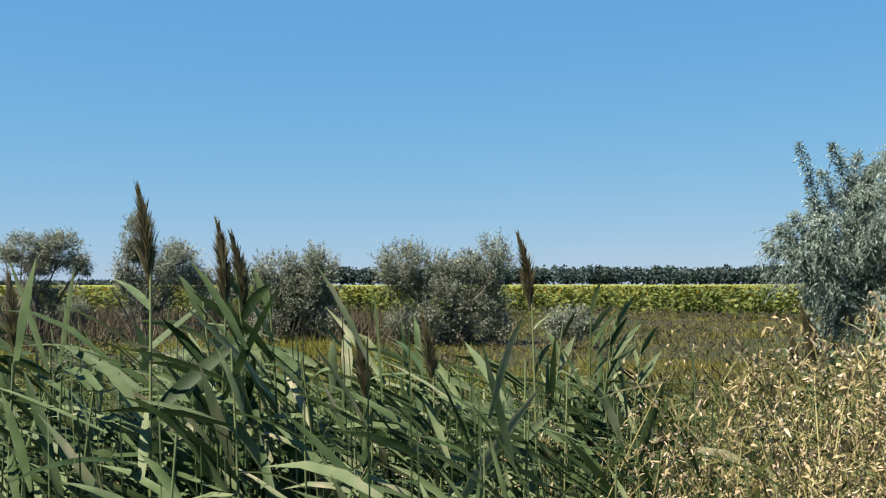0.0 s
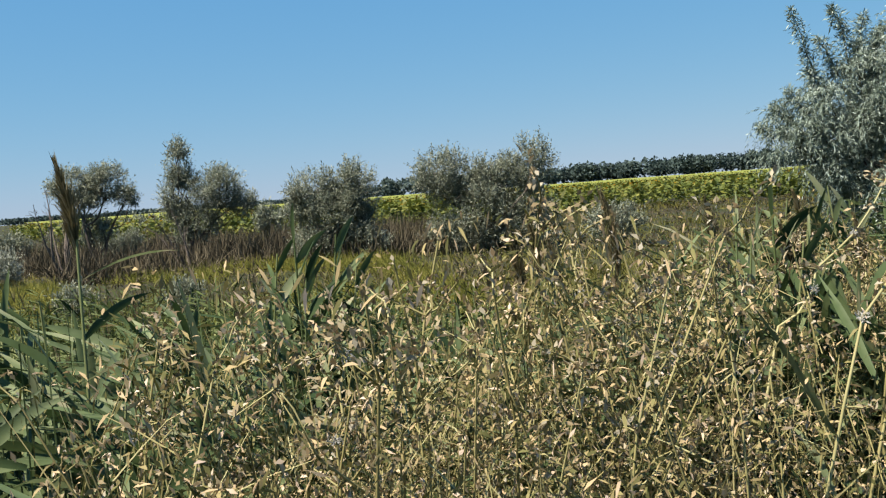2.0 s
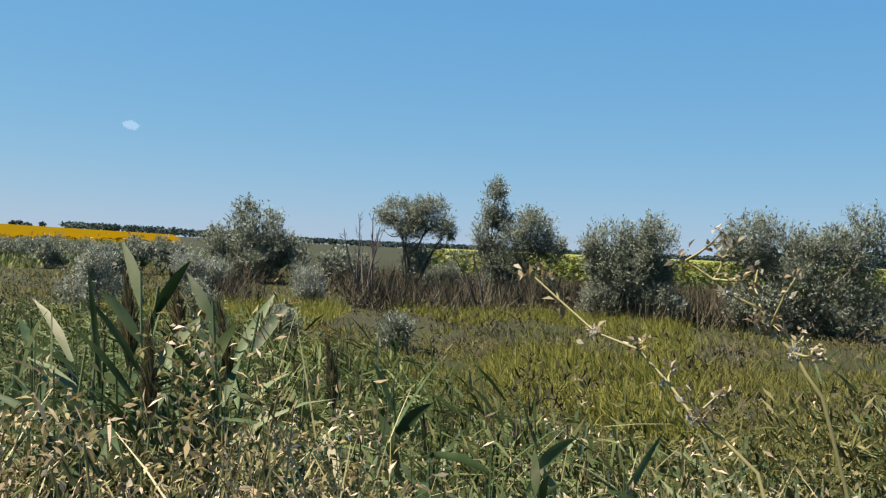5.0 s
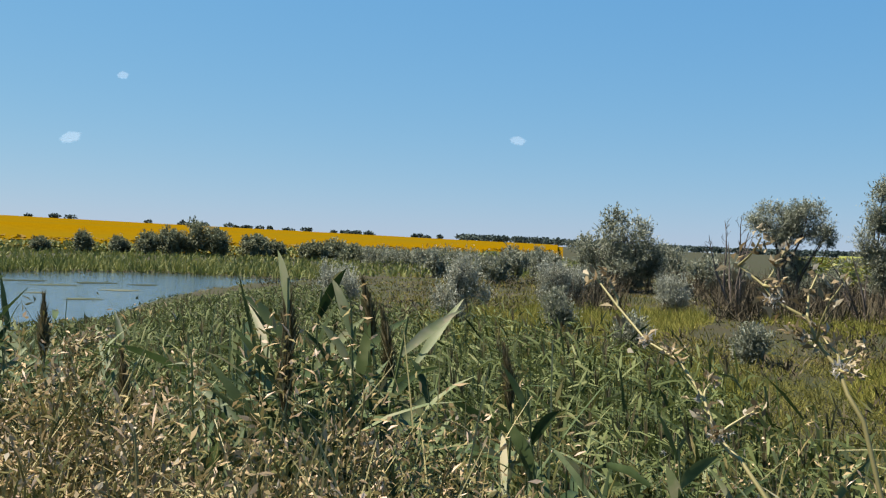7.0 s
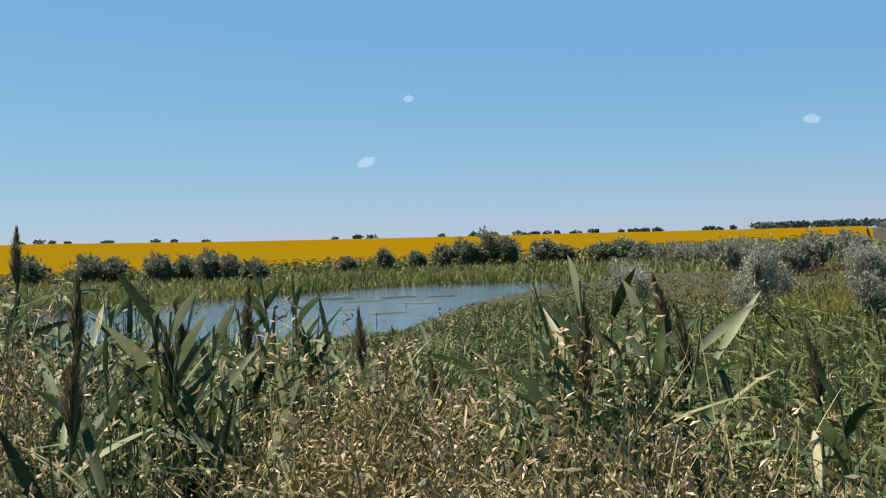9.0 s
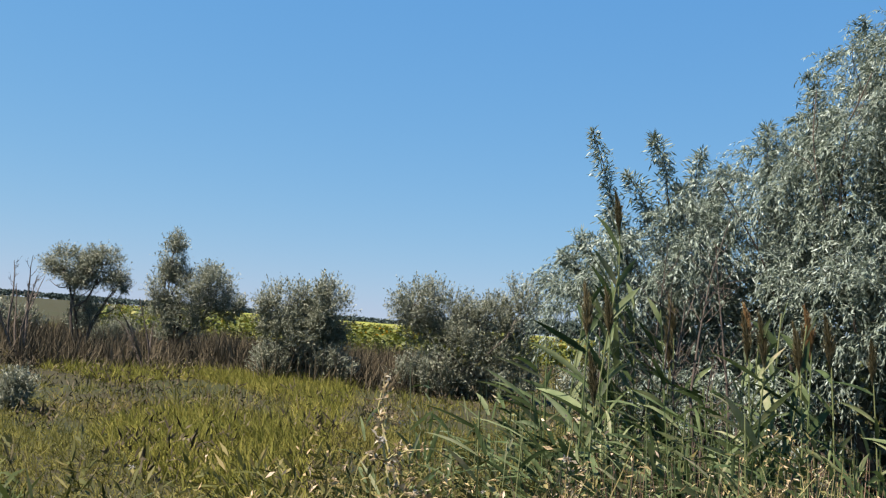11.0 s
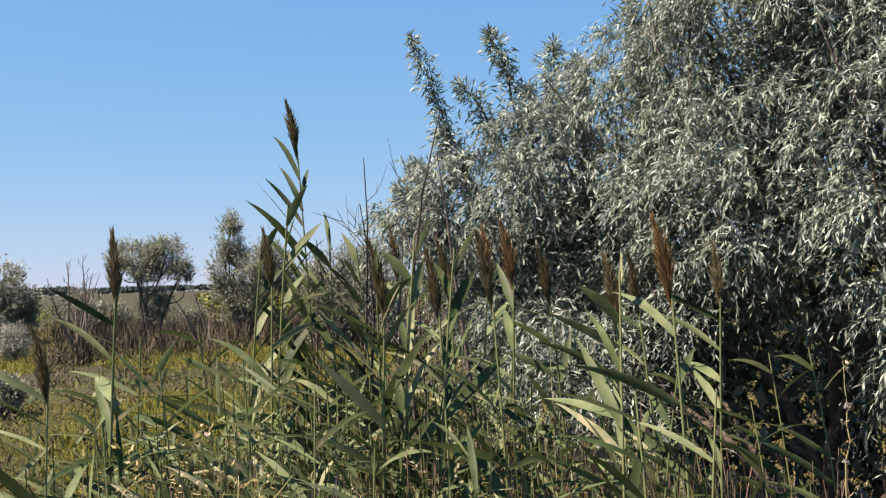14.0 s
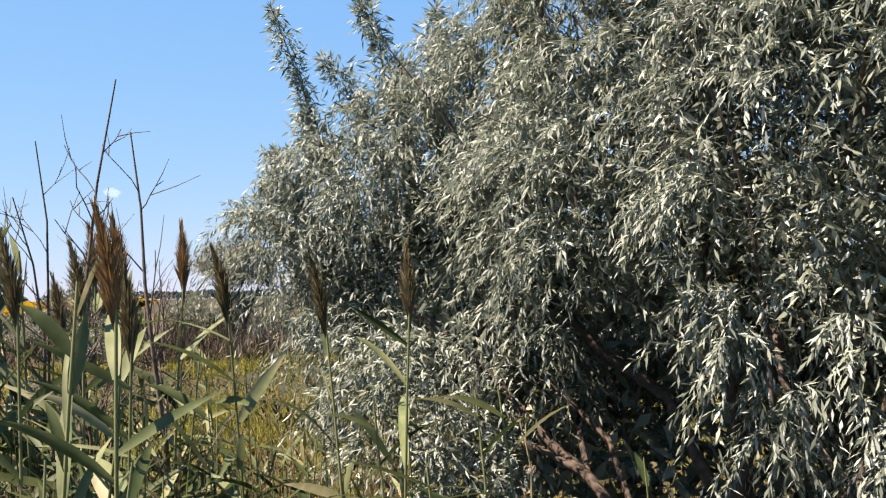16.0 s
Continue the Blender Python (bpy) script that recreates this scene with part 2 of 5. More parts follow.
def blades(base, way, length, width, droop, profile=BLADE, twist=0.5, fold=0.0):
    """Long leaves: each starts at base, goes off along way and bends down by droop. Returns points and faces."""
    base, way = np.asarray(base, float), unit(np.asarray(way, float))
    n, k = len(base), len(profile)
    length, width, droop = (np.broadcast_to(np.asarray(q, float), (n,)) for q in (length, width, droop))
    side = unit(np.cross(way, np.array([0, 0, 1.0])) + rng.normal(0, twist, (n, 3)))
    side = unit(side - way * np.sum(side * way, 1, keepdims=True))
    s = np.linspace(0, 1, k)
    mid = base[:, None] + way[:, None] * (length[:, None] * s)[..., None]
    mid[..., 2] -= droop[:, None] * length[:, None] * s ** 2
    w = (width[:, None] * 0.5 * profile)[..., None] * side[:, None]
    if fold:
        rise = np.cross(side, way)[:, None] * (width[:, None] * fold * profile)[..., None]
        v = np.stack([mid - w + rise, mid, mid + w + rise], 2).reshape(n, 3 * k, 3)
        i = np.concatenate([np.arange(k - 1) * 3, np.arange(k - 1) * 3 + 1])
        q = np.stack([i, i + 1, i + 4, i + 3], 1)
        return v.reshape(-1, 3), (np.arange(n)[:, None, None] * 3 * k + q).reshape(-1, 4)
    v = np.stack([mid - w, mid + w], 2).reshape(n, 2 * k, 3)
    i = np.arange(k - 1) * 2
    q = np.stack([i, i + 1, i + 3, i + 2], 1)
    return v.reshape(-1, 3), (np.arange(n)[:, None, None] * 2 * k + q).reshape(-1, 4)


def kites(base, way, length, width, fold=0.25, twist=1.0):
    """Small folded leaves of one four-cornered face each."""
    base, way = np.asarray(base, float), unit(np.asarray(way, float))
    n = len(base)
    length, width = np.broadcast_to(np.asarray(length, float), (n,)), np.broadcast_to(np.asarray(width, float), (n,))
    side = unit(np.cross(way, np.array([0, 0, 1.0])) + rng.normal(0, twist, (n, 3)))
    side = unit(side - way * np.sum(side * way, 1, keepdims=True))
    up = np.cross(side, way)
    m = base + way * (length * 0.45)[:, None]
    w, f = side * (width * 0.5)[:, None], up * (width * fold)[:, None]
    v = np.stack([base, m + w + f, base + way * length[:, None], m - w + f], 1)
    return v.reshape(-1, 3), np.arange(n * 4).reshape(n, 4)


def tube(points, radii, sides=5):
    """A round bar along points, with a radius at each."""
    p = np.asarray(points, float)
    r = np.broadcast_to(np.asarray(radii, float), (len(p),))
    d = unit(np.gradient(p, axis=0))
    ref = np.array([0.31, 0.95, 0.05]) if abs(d[0][2]) > 0.8 else np.array([0, 0, 1.0])
    s = unit(np.cross(d, ref))
    u = np.cross(s, d)
    a = np.arange(sides) * 2 * np.pi / sides
    v = p[:, None] + (s[:, None] * np.cos(a)[None, :, None] + u[:, None] * np.sin(a)[None, :, None]) * r[:, None, None]
    i, j = np.meshgrid(np.arange(len(p) - 1), np.arange(sides), indexing="ij")
    jn = (j + 1) % sides
    q = np.stack([i * sides + j, i * sides + jn, (i + 1) * sides + jn, (i + 1) * sides + j], -1)
    return v.reshape(-1, 3), q.reshape(-1, 4)


def bend(a, b, wobble=0.08, n=6, sag=0.0):
    """A crooked line from a to b."""
    a, b = np.asarray(a, float), np.asarray(b, float)
    s = np.linspace(0, 1, n)[:, None]
    p = a + (b - a) * s
    L = np.linalg.norm(b - a) * wobble
    p += np.sin(s * np.pi) * rng.normal(0, L, 3) + np.sin(s * 2 * np.pi) * rng.normal(0, L * 0.5, 3)
    p[1:-1] += rng.normal(0, L * 0.12, (n - 2, 3))
    p[:, 2] += sag * np.sin(s[:, 0] * np.pi)
    return p


def polar(x, y):
    """Distance from the look-out, and degrees to the left of +y."""
    dx, dy = np.asarray(x, float) - EYE[0], np.asarray(y, float) - EYE[1]
    return np.hypot(dx, dy), np.degrees(np.arctan2(-dx, dy))


def spot(az, d):
    """The place at that bearing and distance from the look-out."""
    r = np.radians(az)
    return EYE[0] - np.sin(r) * d, EYE[1] + np.cos(r) * d


SHORE_AZ = np.array([56, 58.5, 62, 66, 70, 76, 84, 95, 110, 125.0])
SHORE_NEAR = np.array([51, 50, 45, 36, 26, 20, 19, 19, 22, 38.0])
SHORE_FAR = np.array([51, 51, 52, 54, 55, 51.5, 46, 45, 44, 41.0])
HILL_AZ = np.array([30, 42, 47, 50, 60, 70, 80, 90, 110, 140.0])
HILL_TOP = np.array([0, 0.4, 1.6, 2.2, 4.8, 7.0, 9.5, 13.0, 15.0, 10.0])
WATER = -0.5


def height(x, y):
    """The lie of the land."""
    d, az = polar(x, y)
    near, far = np.interp(az, SHORE_AZ, SHORE_NEAR), np.interp(az, SHORE_AZ, SHORE_FAR)
    inside = np.where((az > 55) & (az < 126), np.minimum(d - near, far - d), -99)
    wet = np.clip((az - 44) / 14, 0, 1) * np.clip((140 - az) / 14, 0, 1)
    lowland = -0.42 * np.clip((d - 5) / 11, 0, 1) * wet * np.clip((160 - d) / 50, 0, 1)
    z = lowland + 0.05 * np.sin(x * 0.7 + 1) * np.sin(y * 0.9) * np.clip(d / 8, 0.2, 1)
    z = np.where(inside > -1.5, np.minimum(z, WATER - 0.05 - 0.12 * np.clip(inside, -1.2, 5)), z)
    t = np.clip((d - 130) / 600, 0, 1)
    z = z + np.interp(az, HILL_AZ, HILL_TOP, left=0, right=0) * t ** 0.9
    return z - np.clip((d - 760) / 3000, 0, 1) * 25.0


def stuff(name, chunk, material, label, category):
    return tagged(new(name, mesh_of(name, *chunk, material)), label, category, kind="stuff")

# ---- ground, water, distance ----
rings = np.concatenate([[0.001], np.arange(1, 15, 1.0), np.arange(15, 66, 0.9), np.geomspace(67, 4600, 70)])
turns = np.radians(np.arange(0, 360, 1.0))
gd, ga = np.meshgrid(rings, turns, indexing="ij")
gx, gy = EYE[0] - np.sin(ga) * gd, EYE[1] + np.cos(ga) * gd
gv = np.stack([gx, gy, height(gx, gy)], -1).reshape(-1, 3)
gi, gj = np.meshgrid(np.arange(len(rings) - 1), np.arange(len(turns)), indexing="ij")
gk = (gj + 1) % len(turns)
gq = np.stack([gi * 360 + gj, gi * 360 + gk, (gi + 1) * 360 + gk, (gi + 1) * 360 + gj], -1).reshape(-1, 4)[:, ::-1]
ground_mesh = mesh_of("ground", gv, gq, SOIL, smooth=True)
ground_mesh.materials.append(FIELD)
cd, ca = polar(gv[gq].mean(1)[:, 0], gv[gq].mean(1)[:, 1])
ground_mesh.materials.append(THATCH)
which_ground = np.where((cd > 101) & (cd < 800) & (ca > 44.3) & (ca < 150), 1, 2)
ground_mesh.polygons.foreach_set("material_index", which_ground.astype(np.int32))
ground = tagged(new("ground", ground_mesh), "grassy steppe ground sloping down to a pond", "ground", kind="structure")

wa = np.radians(np.arange(55, 130, 1.5))
wv = np.stack([np.stack([EYE[0] - np.sin(wa) * r, EYE[1] + np.cos(wa) * r, np.full(len(wa), WATER)], -1) for r in (18, 30, 42, 57)])
wi, wj = np.meshgrid(np.arange(3), np.arange(len(wa) - 1), indexing="ij")
wq = np.stack([wi * len(wa) + wj, wi * len(wa) + wj + 1, (wi + 1) * len(wa) + wj + 1, (wi + 1) * len(wa) + wj], -1).reshape(-1, 4)[:, ::-1]
tagged(new("water", mesh_of("water", wv.reshape(-1, 3), wq, wm, smooth=True)), "calm blue pond water reflecting the sky", "pond", kind="structure")


def weed_mat(az, d, long, wide):
    """A flat raft of water weed."""
    x, y = spot(az, d)
    a = np.linspace(0, 2 * np.pi, 25)[:-1]
    r = 1 + 0.25 * np.sin(a * 3 + az) + rng.normal(0, 0.12, 24)
    ring = np.stack([np.cos(a) * long * r, np.sin(a) * wide * r, np.full(24, 0.012)], 1)
    inner = ring * [0.5, 0.5, 1] + [0, 0, 0.015]
    i = np.arange(24)
    q = np.stack([i, (i + 1) % 24, (i + 1) % 24 + 24, i + 24], 1)
    fan = np.stack([24 + i[::2], 24 + (i[::2] + 1) % 24, 24 + (i[::2] + 2) % 24, np.full(12, 48)], 1)
    v = np.concatenate([ring, inner, [[0, 0, 0.03]]])
    ob = tagged(new("weed_mat", mesh_of("weed_mat", v, np.concatenate([q, fan]), DUSK)), "dark raft of weed floating on the pond", "water weed", "floating weed")
    ob.matrix_world = pose(x, y, WATER, 0, 0, az)


for az, d, long, wide in [(74.0, 44, 2.2, 0.6), (72.5, 41, 2.0, 0.5), (76.5, 45, 2.6, 0.5), (70.5, 43, 1.8, 0.6), (69.0, 38, 1.6, 0.5), (71.0, 33, 1.3, 0.4), (78.5, 40, 1.6, 0.4), (67.8, 42, 1.4, 0.4), (73.5, 36, 0.9, 0.3)]:
    weed_mat(az, d, long * 0.45, wide * 0.8)


def scatter(n, az0, az1, d0, d1, power=0.5):
    """Random places in a sector, denser near when power is above a half."""
    az = rng.uniform(az0, az1, n)
    u = rng.uniform(0, 1, n) ** power
    d = np.sqrt(d0 ** 2 + (d1 ** 2 - d0 ** 2) * u) if power == 0.5 else d0 + (d1 - d0) * u
    x, y = spot(az, d)
    return x, y, height(x, y)


def clumps(x, y, z, size, tall, per, leaf, material, name, label, category):
    """Far trees and bushes: crowns of many clumps on short stems."""
    n = len(x)
    lob = rng.normal(0, 1, (n, per, 3))
    lob = unit(lob) * rng.uniform(0.3, 1, (n, per, 1)) ** 0.5
    c = np.stack([x, y, z], 1)[:, None] + np.stack([lob[..., 0] * size[:, None] * 0.5, lob[..., 1] * size[:, None] * 0.5,
                  tall[:, None] * (0.56 + 0.44 * lob[..., 2])], -1)
    c = c.reshape(-1, 3)
    ll = np.repeat(leaf, per) * rng.uniform(0.6, 1.4, n * per)
    stuff(name, kites(c, rng.normal(0, 1, c.shape) + [0, 0, 0.5], ll, ll * 0.8, 0.2), material, label, category)


# far shelter belt beyond the north field, low woods and hilltop bushes, haze painted into their leaves
u = rng.uniform(-40, 9, 330)
bx, by = spot(u, rng.uniform(500, 540, 330))
clumps(bx, by, height(bx, by), rng.uniform(7, 11, 330), rng.uniform(7.5, 11, 330), 170, np.full(330, 1.5), HAZELEAF, "shelter_belt", "dark green belt of trees along the far edge of a field", "trees")
u = rng.uniform(8, 21, 60)
bx, by = spot(u, rng.uniform(600, 640, 60))
clumps(bx, by, height(bx, by), rng.uniform(7, 12, 60), np.where((u > 9) & (u < 13), 7.5, 3.5), 120, np.full(60, 1.5), HAZELEAF, "distant_trees", "distant dark trees on the flat horizon", "trees")
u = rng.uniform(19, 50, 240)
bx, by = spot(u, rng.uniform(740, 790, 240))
clumps(bx, by, height(bx, by), rng.uniform(8, 16, 240), np.where(u > 41, 5.5, 3.6), 90, np.full(240, 1.8), HAZELEAF, "distant_wood", "distant low wood along the horizon", "trees")
u = np.concatenate([rng.uniform(50, 66, 34), rng.uniform(66, 97, 16)])
bx, by = spot(u, rng.uniform(728, 745, 50))
clumps(bx, by, height(bx, by), rng.uniform(4, 9, 50), rng.uniform(2.2, 4.2, 50), 130, np.full(50, 1.3), HAZELEAF, "hilltop_bushes", "small dark bushes along the crest of the hill", "bushes")

# yellow sunflower field on the hill: heads of its lower rows
sx, sy, sz = scatter(7000, 44.3, 112, 100, 114, 1.0)
hd = np.stack([sx, sy, sz + rng.uniform(0.55, 1.15, len(sx)) * np.interp(polar(sx, sy)[0], [100, 106], [0.5, 1.0])], 1)
stuff("flowering_sunflowers", kites(hd, rng.normal(0, 1, hd.shape) * [1, 1, 0.1], rng.uniform(0.5, 0.8, len(sx)), 0.6, 0.1, 0.15), SUNHEAD, "golden yellow sunflowers in bloom on the hillside", "sunflowers")
ya = np.radians(np.arange(44.3, 113, 1.0))
yd, ya2 = np.meshgrid(np.concatenate([[100.5, 103], np.arange(106, 160, 6.0), np.arange(160, 735, 20.0)]), ya, indexing="ij")
yx, yy = EYE[0] - np.sin(ya2) * yd, EYE[1] + np.cos(ya2) * yd
yz = height(yx, yy) + np.interp(yd, [100.5, 103, 108], [0.1, 0.75, 1.15])
yi, yj = np.meshgrid(np.arange(yd.shape[0] - 1), np.arange(len(ya) - 1), indexing="ij")
yq = np.stack([yi * len(ya) + yj, yi * len(ya) + yj + 1, (yi + 1) * len(ya) + yj + 1, (yi + 1) * len(ya) + yj], -1).reshape(-1, 4)[:, ::-1]
yellow = tagged(new("sunflower_hill", mesh_of("sunflower_hill", np.stack([yx, yy, yz], -1).reshape(-1, 3), yq, FIELD, True)), "even golden canopy of sunflowers over the hillside", "sunflowers", kind="stuff")
sx, sy, sz = scatter(13000, 45, 112, 96, 104.5, 0.6)
hd = np.stack([sx, sy, sz + rng.uniform(0.1, 0.75, len(sx))], 1)
stuff("sunflower_foliage", kites(hd, rng.normal(0, 1, hd.shape) + [0, 0, 0.5], rng.uniform(0.3, 0.5, len(sx)), 0.3), BANKGRASS, "green foliage along the edge of the sunflowers", "sunflowers")

# green sunflower field to the north, heads turned away
sx, sy, sz = scatter(11500, -42, 31, 43, 150, 1.25)
keep = (polar(sx, sy)[0] > 46 + 3 * np.sin(sx * 0.3))
sx, sy, sz = sx[keep], sy[keep], sz[keep]
n = len(sx)
hh = rng.uniform(1.05, 1.4, n)
base = np.repeat(np.stack([sx, sy, sz], 1), 9, 0)
base[:, 2] += np.repeat(hh, 9) * np.tile(np.linspace(0.25, 0.98, 9), n)
w = rng.normal(0, 1, (n * 9, 3)) * [1, 1, 0.25] + [0, 0, 0.15]
lv = kites(base, w, rng.uniform(0.18, 0.34, n * 9), 0.22, 0.15, 0.6)
stuff("green_sunflowers", lv, SUNLEAF, "tall green sunflower plants covering the flat field", "sunflowers")
pick = rng.random(n) < 0.4
hd = np.stack([sx, sy, sz + hh], 1)[pick]
stuff("sunflower_heads", kites(hd - [0.1, 0.1, 0], rng.normal(0, 0.5, hd.shape) + [0.5, 0.8, 0.1], rng.uniform(0.11, 0.2, len(hd)), 0.15, 0.1, 0.3), SUNHEAD, "small yellow sunflower heads above the green field", "sunflowers")
fa = np.radians(np.arange(-45, 30, 1.0))
fr_ = np.array([100, 150, 220, 320, 495.0])
fd, fa2 = np.meshgrid(fr_, fa, indexing="ij")
fx, fy = EYE[0] - np.sin(fa2) * fd, EYE[1] + np.cos(fa2) * fd
fz = height(fx, fy) + 1.22 + rng.normal(0, 0.05, fx.shape)
fi, fj = np.meshgrid(np.arange(4), np.arange(len(fa) - 1), indexing="ij")
fq = np.stack([fi * len(fa) + fj, fi * len(fa) + fj + 1, (fi + 1) * len(fa) + fj + 1, (fi + 1) * len(fa) + fj], -1).reshape(-1, 4)[:, ::-1]
CANOPY = rough_mat("sunflower_canopy", (0.105, 0.125, 0.024), (0.19, 0.19, 0.032), 2.0, 0.95, 0.4, (0.135, 0.15, 0.028), 0.05)
stuff("sunflower_canopy", (np.stack([fx, fy, fz], -1).reshape(-1, 3), fq), CANOPY, "even green canopy of the far sunflower field", "sunflowers")

# small clouds, far off
cm, cn, cl = mat("cloud")
cb = cn["Principled BSDF"]
cb.inputs["Base Color"].default_value = (0.9, 0.9, 0.9, 1)
cb.inputs["Roughness"].default_value = 1.0
ctex, cnz, cgr, cmu, crp = cn.new("ShaderNodeTexCoord"), cn.new("ShaderNodeTexNoise"), cn.new("ShaderNodeVectorMath"), cn.new("ShaderNodeMath"), cn.new("ShaderNodeValToRGB")
cgr.operation = "LENGTH"
cl.new(ctex.outputs["Object"], cgr.inputs[0]), cl.new(ctex.outputs["Object"], cnz.inputs["Vector"])
cnz.inputs["Scale"].default_value, cnz.inputs["Detail"].default_value = 2.0, 8
cmu.operation = "MULTIPLY_ADD"
cl.new(cnz.outputs[0], cmu.inputs[0])
cmu.inputs[1].default_value = -1.05
cl.new(cgr.outputs["Value"], cmu.inputs[2])
crp.color_ramp.elements[0].position, crp.color_ramp.elements[1].position = 0.0, 0.36
crp.color_ramp.elements[0].color, crp.color_ramp.elements[1].color = (0.2, 0.2, 0.2, 1), (0, 0, 0, 1)
crp.color_ramp.interpolation = "EASE"
cl.new(cmu.outputs[0], crp.inputs[0]), cl.new(crp.outputs[0], cb.inputs["Alpha"])
# a faint glow of their own stands in for sunlight on the clouds
cb.inputs["Emission Color"].default_value, cb.inputs["Emission Strength"].default_value = (0.8, 0.87, 0.95, 1), 0.45


def cloud(az, up, wide, tall, lean):
    d = 3600
    x, y = spot(az, d)
    v = np.array([[-1, -1, 0], [1, -1, 0], [1, 1, 0], [-1, 1, 0]], float)
    ob = tagged(new("cloud", mesh_of("cloud", v, [[0, 1, 2, 3]], cm)), "small white fair-weather cloud in a clear sky", "cloud", "small clouds", "structure")
    eye = Vector((EYE[0], EYE[1], 1.7))
    p = Vector((x, y, d * math.tan(radians(up))))
    ob.matrix_world = look(p, eye, lean) @ Matrix.Diagonal((wide, tall, 1, 1))
    ob.visible_shadow = False


cloud(71.9, 5.0, 44, 25, -15)
cloud(69.3, 8.55, 24, 18, 0)
cloud(46.8, 6.0, 36, 22, 12)

# ---- shrubs and trees ----
def crown(lobes, sprigs, leaves, length, width, hang=0.0, sprig_len=0.35, shell=0.55, tufts=11, fill=0.3):
    """Leafy shoots in and on a few rounded lobes (x, y, z, rx, ry, rz). Returns leaf points and faces, and the shoots' lines."""
    subs = []
    for q in lobes:
        r3 = np.array(q[3:])
        for k in range(tufts):
            o = unit(rng.normal(0, 1, 3))
            f = rng.uniform(0.2, 0.48)
            subs.append((*(np.array(q[:3]) + o * r3 * (1 - f * 0.75) * rng.uniform(0.75, 1.24)), *(r3 * f * rng.uniform(0.7, 1.1, 3))))
    whole = np.concatenate([np.array(lobes), np.array(subs)])
    vol = np.array([q[3] * q[4] * q[5] for q in whole]) ** 0.67
    vol[:len(lobes)] *= fill * vol[len(lobes):].sum() / vol[:len(lobes)].sum()
    which = rng.choice(len(whole), sprigs, p=vol / vol.sum())
    L = whole[which]
    o = unit(rng.normal(0, 1, (sprigs, 3)))
    rad = shell + (1 - shell) * rng.random((sprigs, 1))
    c = L[:, :3] + o * L[:, 3:] * rad
    way = unit(o * 0.8 + rng.normal(0, 0.45, (sprigs, 3)) + [0, 0, 0.75 - hang])
    sl = sprig_len * rng.uniform(0.6, 1.5, (sprigs, 1))
    t = rng.random((sprigs, leaves, 1))
    p = c[:, None] + way[:, None] * sl[:, None] * (t - 0.4)
    p[..., 2] -= (hang * 0.5 * sl * t[..., 0] ** 2)
    lw = unit(way[:, None] * 0.6 + rng.normal(0, 0.42, (sprigs, leaves, 3)) + [0, 0, -1.1 * hang])
    p = p.reshape(-1, 3)
    ln = length * rng.uniform(0.6, 1.35, len(p))
    return kites(p, lw.reshape(-1, 3), ln, ln * width, 0.22, 0.4), c, way, sl


def shrub(x, y, lobes, sprigs, leaves, leaf, width, material, label, stems=4, name="shrub", thick=0.05, spread=0.25, hang=0.0, sprig_len=0.35, twigs=60, shell=0.55, group="shrubs", category="shrub", forks=3, tufts=14, fill=0.35):
    """A shrub or small tree: stems that fork towards the lobes of the crown, twigs, and the leafy crown."""
    z = float(height(x, y))
    root = new(name)
    root.location = (x, y, z - 0.03)
    tagged(root, label, category, group)
    leafy, c, way, sl = crown(lobes, sprigs, leaves, leaf, width, hang, sprig_len, shell, tufts, fill)
    for k in range(stems):
        q = lobes[k % len(lobes)]
        a = 2 * np.pi * k / stems + rng.uniform(0, 1)
        foot = np.array([math.cos(a) * spread * 0.4, math.sin(a) * spread * 0.4, 0])
        top = np.array(q[:3]) + np.array(q[3:]) * rng.uniform(-0.35, 0.35, 3) + [0, 0, q[5] * 0.25]
        line = bend(foot, top, 0.1, 8)
        part("trunk" if k == 0 else "limb", mesh_of("limb", *tube(line, np.linspace(thick, thick * 0.3, 8), 6), BARK, True), root)
        for j in range(forks):
            s = line[rng.integers(3, 7)]
            tw = bend(s, np.array(q[:3]) + rng.normal(0, 0.5, 3) * np.array(q[3:]), 0.1, 6)
            part("branch", mesh_of("branch", *tube(tw, np.linspace(thick * 0.4, thick * 0.1, 6), 5), BARK, True), root)
    chunk = []
    for i in rng.choice(len(c), min(twigs, len(c)), replace=False):
        q = np.array(lobes)[np.argmin(np.linalg.norm(np.array(lobes)[:, :3] - c[i], axis=1))]
        chunk.append(tube(bend(q[:3] + (c[i] - q[:3]) * 0.25, c[i] + way[i] * sl[i] * 0.5, 0.06, 5), np.linspace(thick * 0.16, thick * 0.04, 5), 4))
    part("twig_tangle", mesh_of("twig_tangle", *join(chunk), BARK, True), root, "", "stuff")
    part("crown", mesh_of("crown", *leafy, material), root, "", "stuff")
    return root


